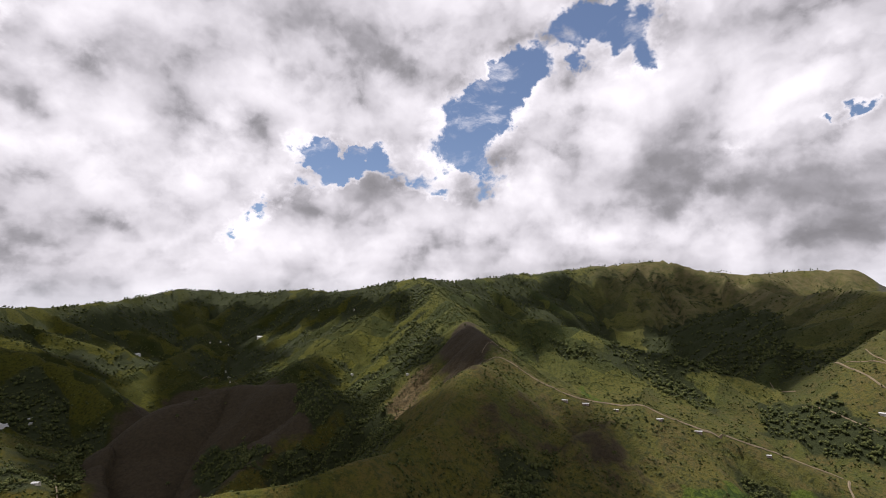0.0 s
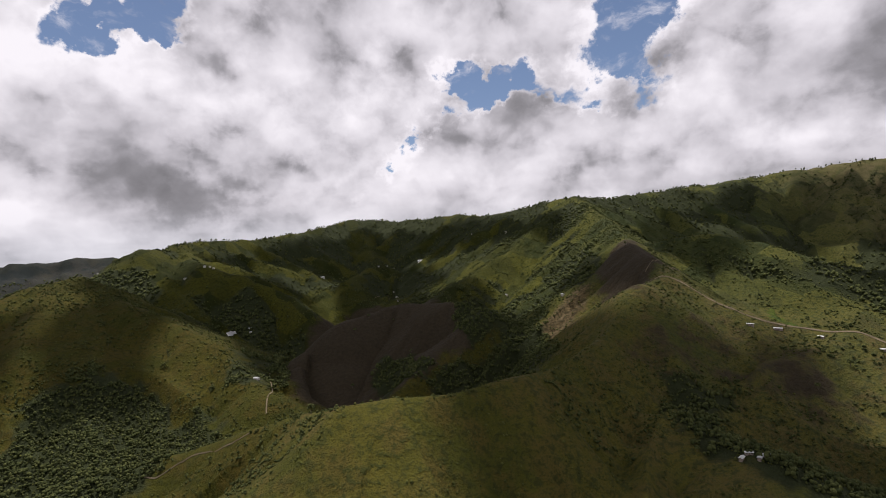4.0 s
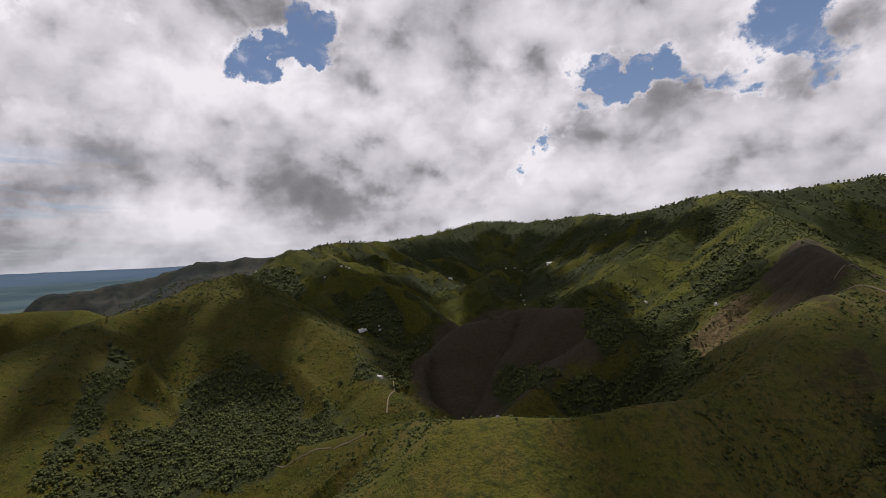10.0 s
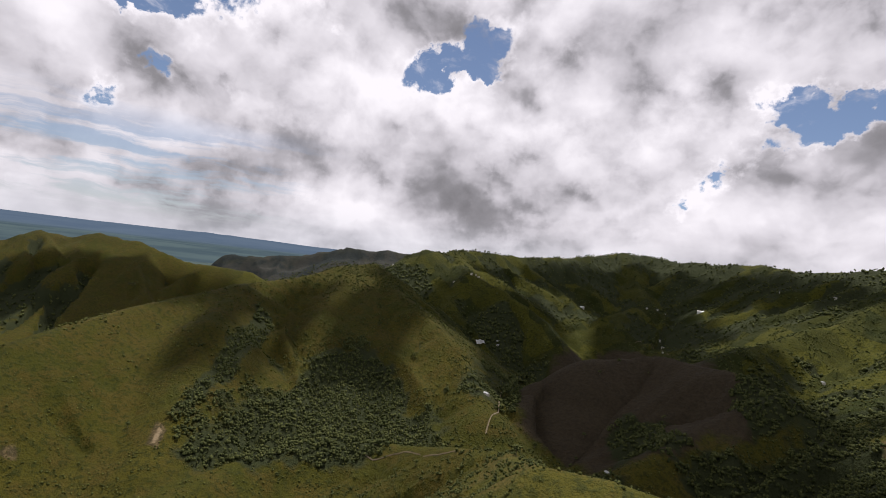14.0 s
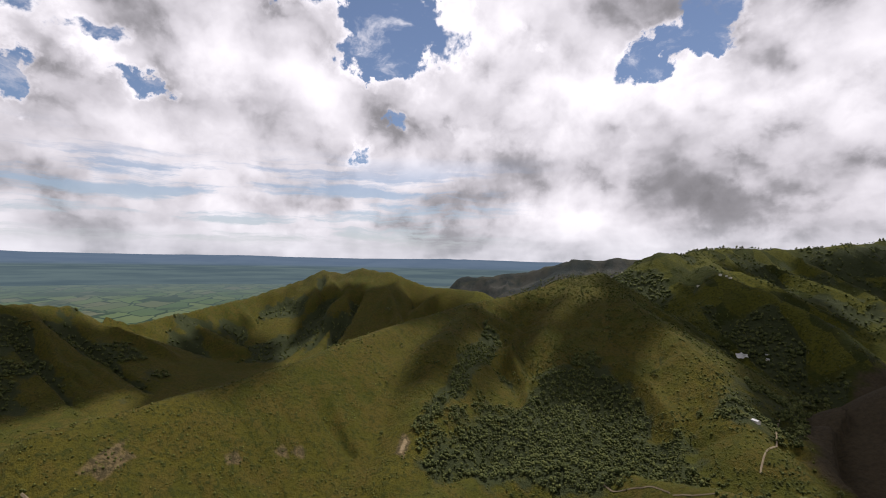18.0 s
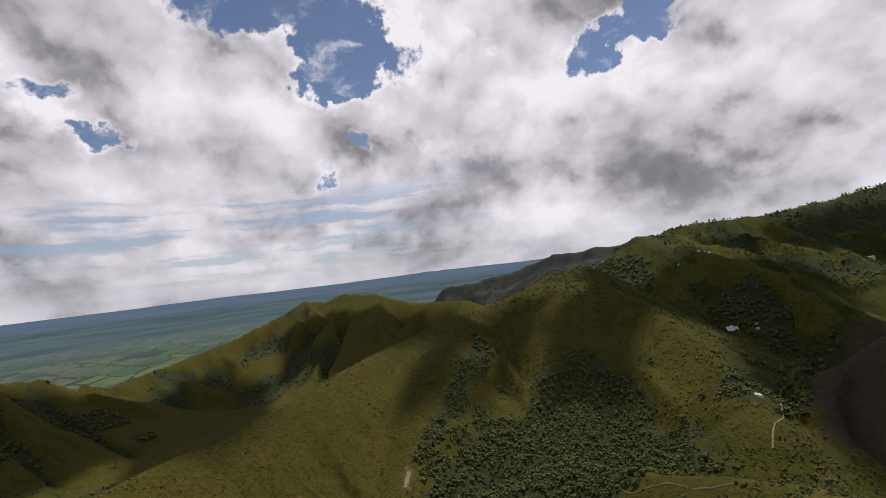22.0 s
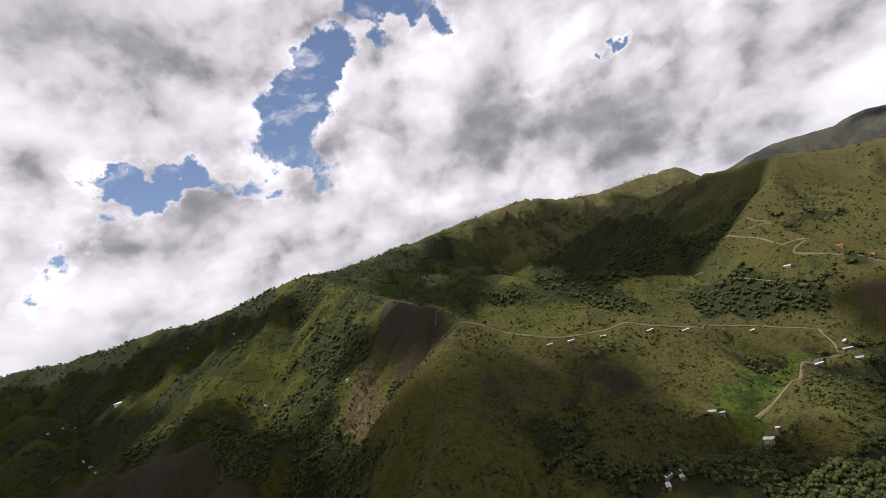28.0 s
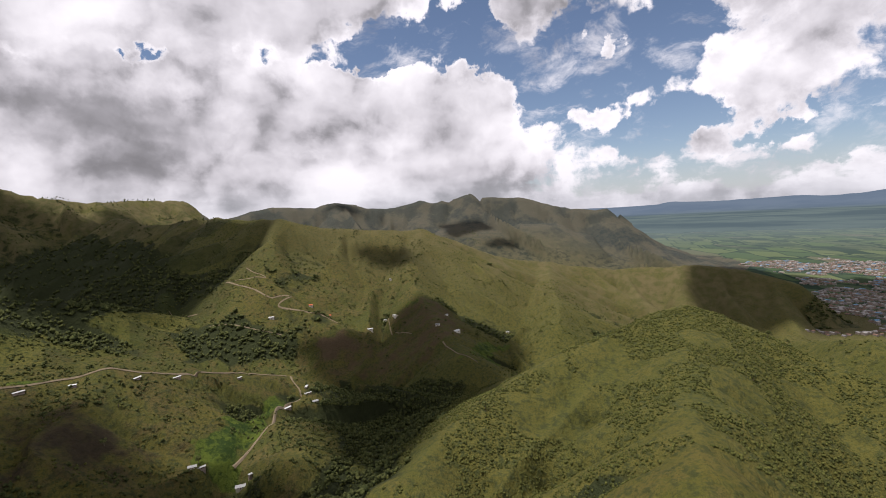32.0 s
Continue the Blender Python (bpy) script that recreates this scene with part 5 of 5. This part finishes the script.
def puffs(seed, count):
    """A far crown of a few angular clumps."""
    r = random.Random(seed)
    bm = bmesh.new()
    for k in range(count):
        at = Vector((r.uniform(-0.6, 0.6), r.uniform(-0.6, 0.6), r.uniform(-0.3, 0.4))) if count > 1 else Vector((0, 0, 0))
        s = r.uniform(0.5, 0.8) if count > 1 else 1.0
        v = [bm.verts.new(at + Vector(p) * s * r.uniform(0.75, 1.25)) for p in ((1, 0, 0), (0, 1, 0), (-1, 0, 0), (0, -1, 0), (0, 0, 0.9), (0, 0, -0.8))]
        for i in range(4):
            bm.faces.new((v[i], v[(i + 1) % 4], v[4]))
            bm.faces.new((v[(i + 1) % 4], v[i], v[5]))
    return bm


def crown(seed):
    """A tree crown of many small clumps with gaps between them."""
    r = random.Random(seed)
    bm = bmesh.new()
    for k in range(26):
        a, e = r.uniform(0, 2 * math.pi), r.uniform(-0.25, 1.0)
        d = r.uniform(1.6, 3.4) * (1 - 0.35 * max(e, 0))
        at = Vector((math.cos(a) * d, math.sin(a) * d, 6.2 + e * 2.9))
        size = r.uniform(0.7, 1.5)
        start = len(bm.verts)
        bmesh.ops.create_icosphere(bm, subdivisions=1, radius=1.0)
        bm.verts.ensure_lookup_table()
        for v in bm.verts[start:]:
            p = v.co.copy()
            v.co = at + Vector((p.x * size, p.y * size, p.z * size * 0.75)) * (1 + 0.4 * noise.noise(p * 2.1 + at))
    return bm


def trunk(seed):
    """A tapered trunk that forks into limbs."""
    r = random.Random(seed)
    bm = bmesh.new()
    legs = [((0, 0, -1.0), (0.15, 0.1, 4.2), 0.34, 0.22)]
    for k in range(4):
        a = k * 1.57 + r.uniform(-0.4, 0.4)
        legs.append(((0.15, 0.1, 4.0), (math.cos(a) * 2.2, math.sin(a) * 2.2, 6.6), 0.17, 0.06))
    for p, q, r1, r2 in legs:
        p, q = Vector(p), Vector(q)
        turn = (q - p).to_track_quat("Z", "Y").to_matrix().to_4x4()
        bmesh.ops.create_cone(bm, cap_ends=True, segments=7, radius1=r1, radius2=r2, depth=(q - p).length, matrix=Matrix.Translation((p + q) / 2) @ turn)
    return bm


def scatter(count, reach_lo, reach_hi, az_lo=-140, az_hi=135, seed=1):
    g = np.random.default_rng(seed)
    r = np.sqrt(g.uniform(reach_lo ** 2, reach_hi ** 2, count))
    a = np.radians(g.uniform(az_lo, az_hi, count))
    x, y = -np.sin(a) * r, 120 + np.cos(a) * r
    h, gully, rise = height_of(x, y)
    return g, x, y, h, gully, rise


ROAD_LINES = [np.array([v.co[:2] for v in ob.data.vertices][2::5]) for ob in bpy.data.objects if ob.name.startswith("dirt_road")]


def off_road(x, y, room=9.0):
    """True where a plant stands clear of the roads."""
    line = np.concatenate(ROAD_LINES)
    far = np.full(x.shape, True)
    near = (x > line[:, 0].min() - room) & (x < line[:, 0].max() + room) & (y > line[:, 1].min() - room) & (y < line[:, 1].max() + room)
    d = np.hypot(x[near][:, None] - line[:, 0], y[near][:, None] - line[:, 1]).min(1)
    far[near] = d > room
    for a, b in ((-957, 2105), (-522, 2283), (-797, 1180)):
        far &= np.hypot(x - a * 0.98, y - b * 0.98) > 44
    return far


# single trees standing in the pastures
protos = []
for k in range(6):
    tree = tagged(new("tree"), "broad dark-green tree standing alone in hill pasture", "tree", "pasture trees")
    part("trunk", trunk(k), BARK, tree)
    part("crown", crown(k + 20), LEAF, tree)
    protos.append(tree)
g, x, y, h, gully, rise = scatter(2600, 380, 1500, -118, 75, 5)
n = fractal(x, y, 90, 3)
wood = cover_of(x, y, h, gully, rise)[0]
keep = np.where((wood < 0.5) & (rise > 0.3) & (n > 0.5))[0][:280]
for c, k in enumerate(keep):
    s = g.uniform(0.55, 1.1)
    m = pose(x[k], y[k], h[k], 0, 0, g.uniform(0, 360)) @ Matrix.Scale(s, 4)
    if c < 6:
        protos[c].matrix_world = m
    else:
        t = copy_thing(protos[c % 6], Matrix.Identity(4))
        t.matrix_basis = m

# woods in the gullies and on the dark slopes
forms = [(*arrays(bunch(k, 3) if k < 4 else puffs(k, 4) if k < 8 else puffs(k, 2)), 0) for k in range(12)]
sets = []
for count, lo, hi, size, seed, many in ((130000, 280, 1000, 3.7, 21, 0), (90000, 1000, 1800, 4.6, 22, 4), (80000, 1800, 3300, 6.0, 23, 8)):
    g, x, y, h, gully, rise = scatter(count, lo, hi, seed=seed)
    wood, earth, lush, pale = cover_of(x, y, h, gully, rise)
    n = fractal(x, y, 60, 3)
    keep = (wood + 0.8 * (n - 0.5) > 0.52) & off_road(x, y, 14.0) & (h > -398) & ((seed != 23) | (x < 1900))
    limit = {21: 13500, 22: 12000, 23: 13000}[seed]
    idx = np.where(keep)[0][:limit]
    s = size * g.uniform(0.55, 1.25, len(idx))
    tall = s * g.uniform(0.8, 1.35, len(idx))
    kind = many + g.integers(4, size=len(idx))
    p = np.stack([x[idx], y[idx], h[idx] + tall * 0.62], -1)
    for k in range(12):
        w = kind == k
        sets.append((forms[k], placing(p[w], g.uniform(0, 6.3, w.sum()), s[w], tall[w])))
joined("woodland", sets, [LEAF], "dense dark-green woodland filling gullies and shaded slopes", "trees")

# hedges, orchard rows and lone bushes strewn over the farmed slopes
sets = []
for count, lo, hi, size, seed, limit in ((40000, 350, 1000, 2.3, 61, 7000), (70000, 1000, 1900, 3.0, 62, 15000), (50000, 1900, 3000, 4.4, 63, 9000)):
    g, x, y, h, gully, rise = scatter(count, lo, hi, -108, 60, seed=seed)
    wood, earth, lush, pale = cover_of(x, y, h, gully, rise)
    n, fine_n = fractal(x + 40, y, 110, 3), fractal(x, y + 90, 26, 2)
    idx = np.where((n + 0.7 * (fine_n - 0.5) > 0.50) & (earth < 0.4) & (rise > 0.15) & (wood < 0.6) & off_road(x, y) & ((x < 250) | (y > 420)) & ((x < 650) | (g.random(count) < 0.35)))[0][:limit]
    s = size * g.uniform(0.4, 1.25, len(idx))
    tall = s * g.uniform(0.7, 1.3, len(idx))
    p = np.stack([x[idx], y[idx], h[idx] + tall * 0.5], -1)
    kind = 8 + g.integers(4, size=len(idx))
    for k in range(8, 12):
        w = kind == k
        sets.append((forms[k], placing(p[w], g.uniform(0, 6.3, w.sum()), s[w], tall[w])))
joined("hedge_trees", sets, [LEAF], "dark bushes and hedge trees strewn over green slopes", "bushes")

# trees along the skyline
sets = []
g = np.random.default_rng(31)
for name, slope, crest, line in RIDGES:
    if not name.startswith("skyline"):
        continue
    for a, b in zip(line[:-1], line[1:]):
        k = int(np.hypot(*(b - a)[:2]) / 9)
        t = g.random(k)
        p = a + (b - a) * t[:, None] + np.column_stack([g.normal(0, 14, (k, 2)), np.zeros(k)])
        thick = fractal(p[:, 0], p[:, 1], 120, 3) > 0.46
        p = p[thick]
        p[:, 2] = ground_at(p[:, 0], p[:, 1])
        s = g.uniform(2.0, 4.4, len(p))
        tall = s * g.uniform(0.9, 1.9, len(p))
        p[:, 2] += tall * 0.7
        sets.append((forms[4 + int(g.integers(4))], placing(p, g.uniform(0, 6.3, len(p)), s, tall)))
joined("skyline_trees", sets, [LEAF], "ragged line of dark trees along the mountain crest", "trees")

# scrub on the grass slopes
sets = []
low = [(*arrays(puffs(k + 40, 1)), 0) for k in range(4)]
for count, lo, hi, size, seed, limit in ((110000, 230, 760, 1.05, 53, 42000), (60000, 240, 800, 1.2, 51, 22000), (60000, 800, 1500, 1.9, 52, 20000)):
    g, x, y, h, gully, rise = scatter(count, lo, hi, *((-125, -55) if seed == 53 else (-140, 135)), seed=seed)
    wood, earth, lush, pale = cover_of(x, y, h, gully, rise)
    n = fractal(x, y, 45, 4)
    idx = np.where((n + 0.35 * gully > (0.44 if seed == 53 else 0.47)) & (earth < 0.5) & (lush < 0.5))[0][:limit]
    s = size * g.uniform(0.45, 1.4, len(idx)) ** 1.3
    p = np.stack([x[idx], y[idx], h[idx] + s * 0.35], -1)
    kind = g.integers(4, size=len(idx))
    for k in range(4):
        w = kind == k
        sets.append((low[k], placing(p[w], g.uniform(0, 6.3, w.sum()), s[w])))
joined("scrub", sets, [SCRUB], "yellow-green scrub scattered over grassy slopes", "shrubs")
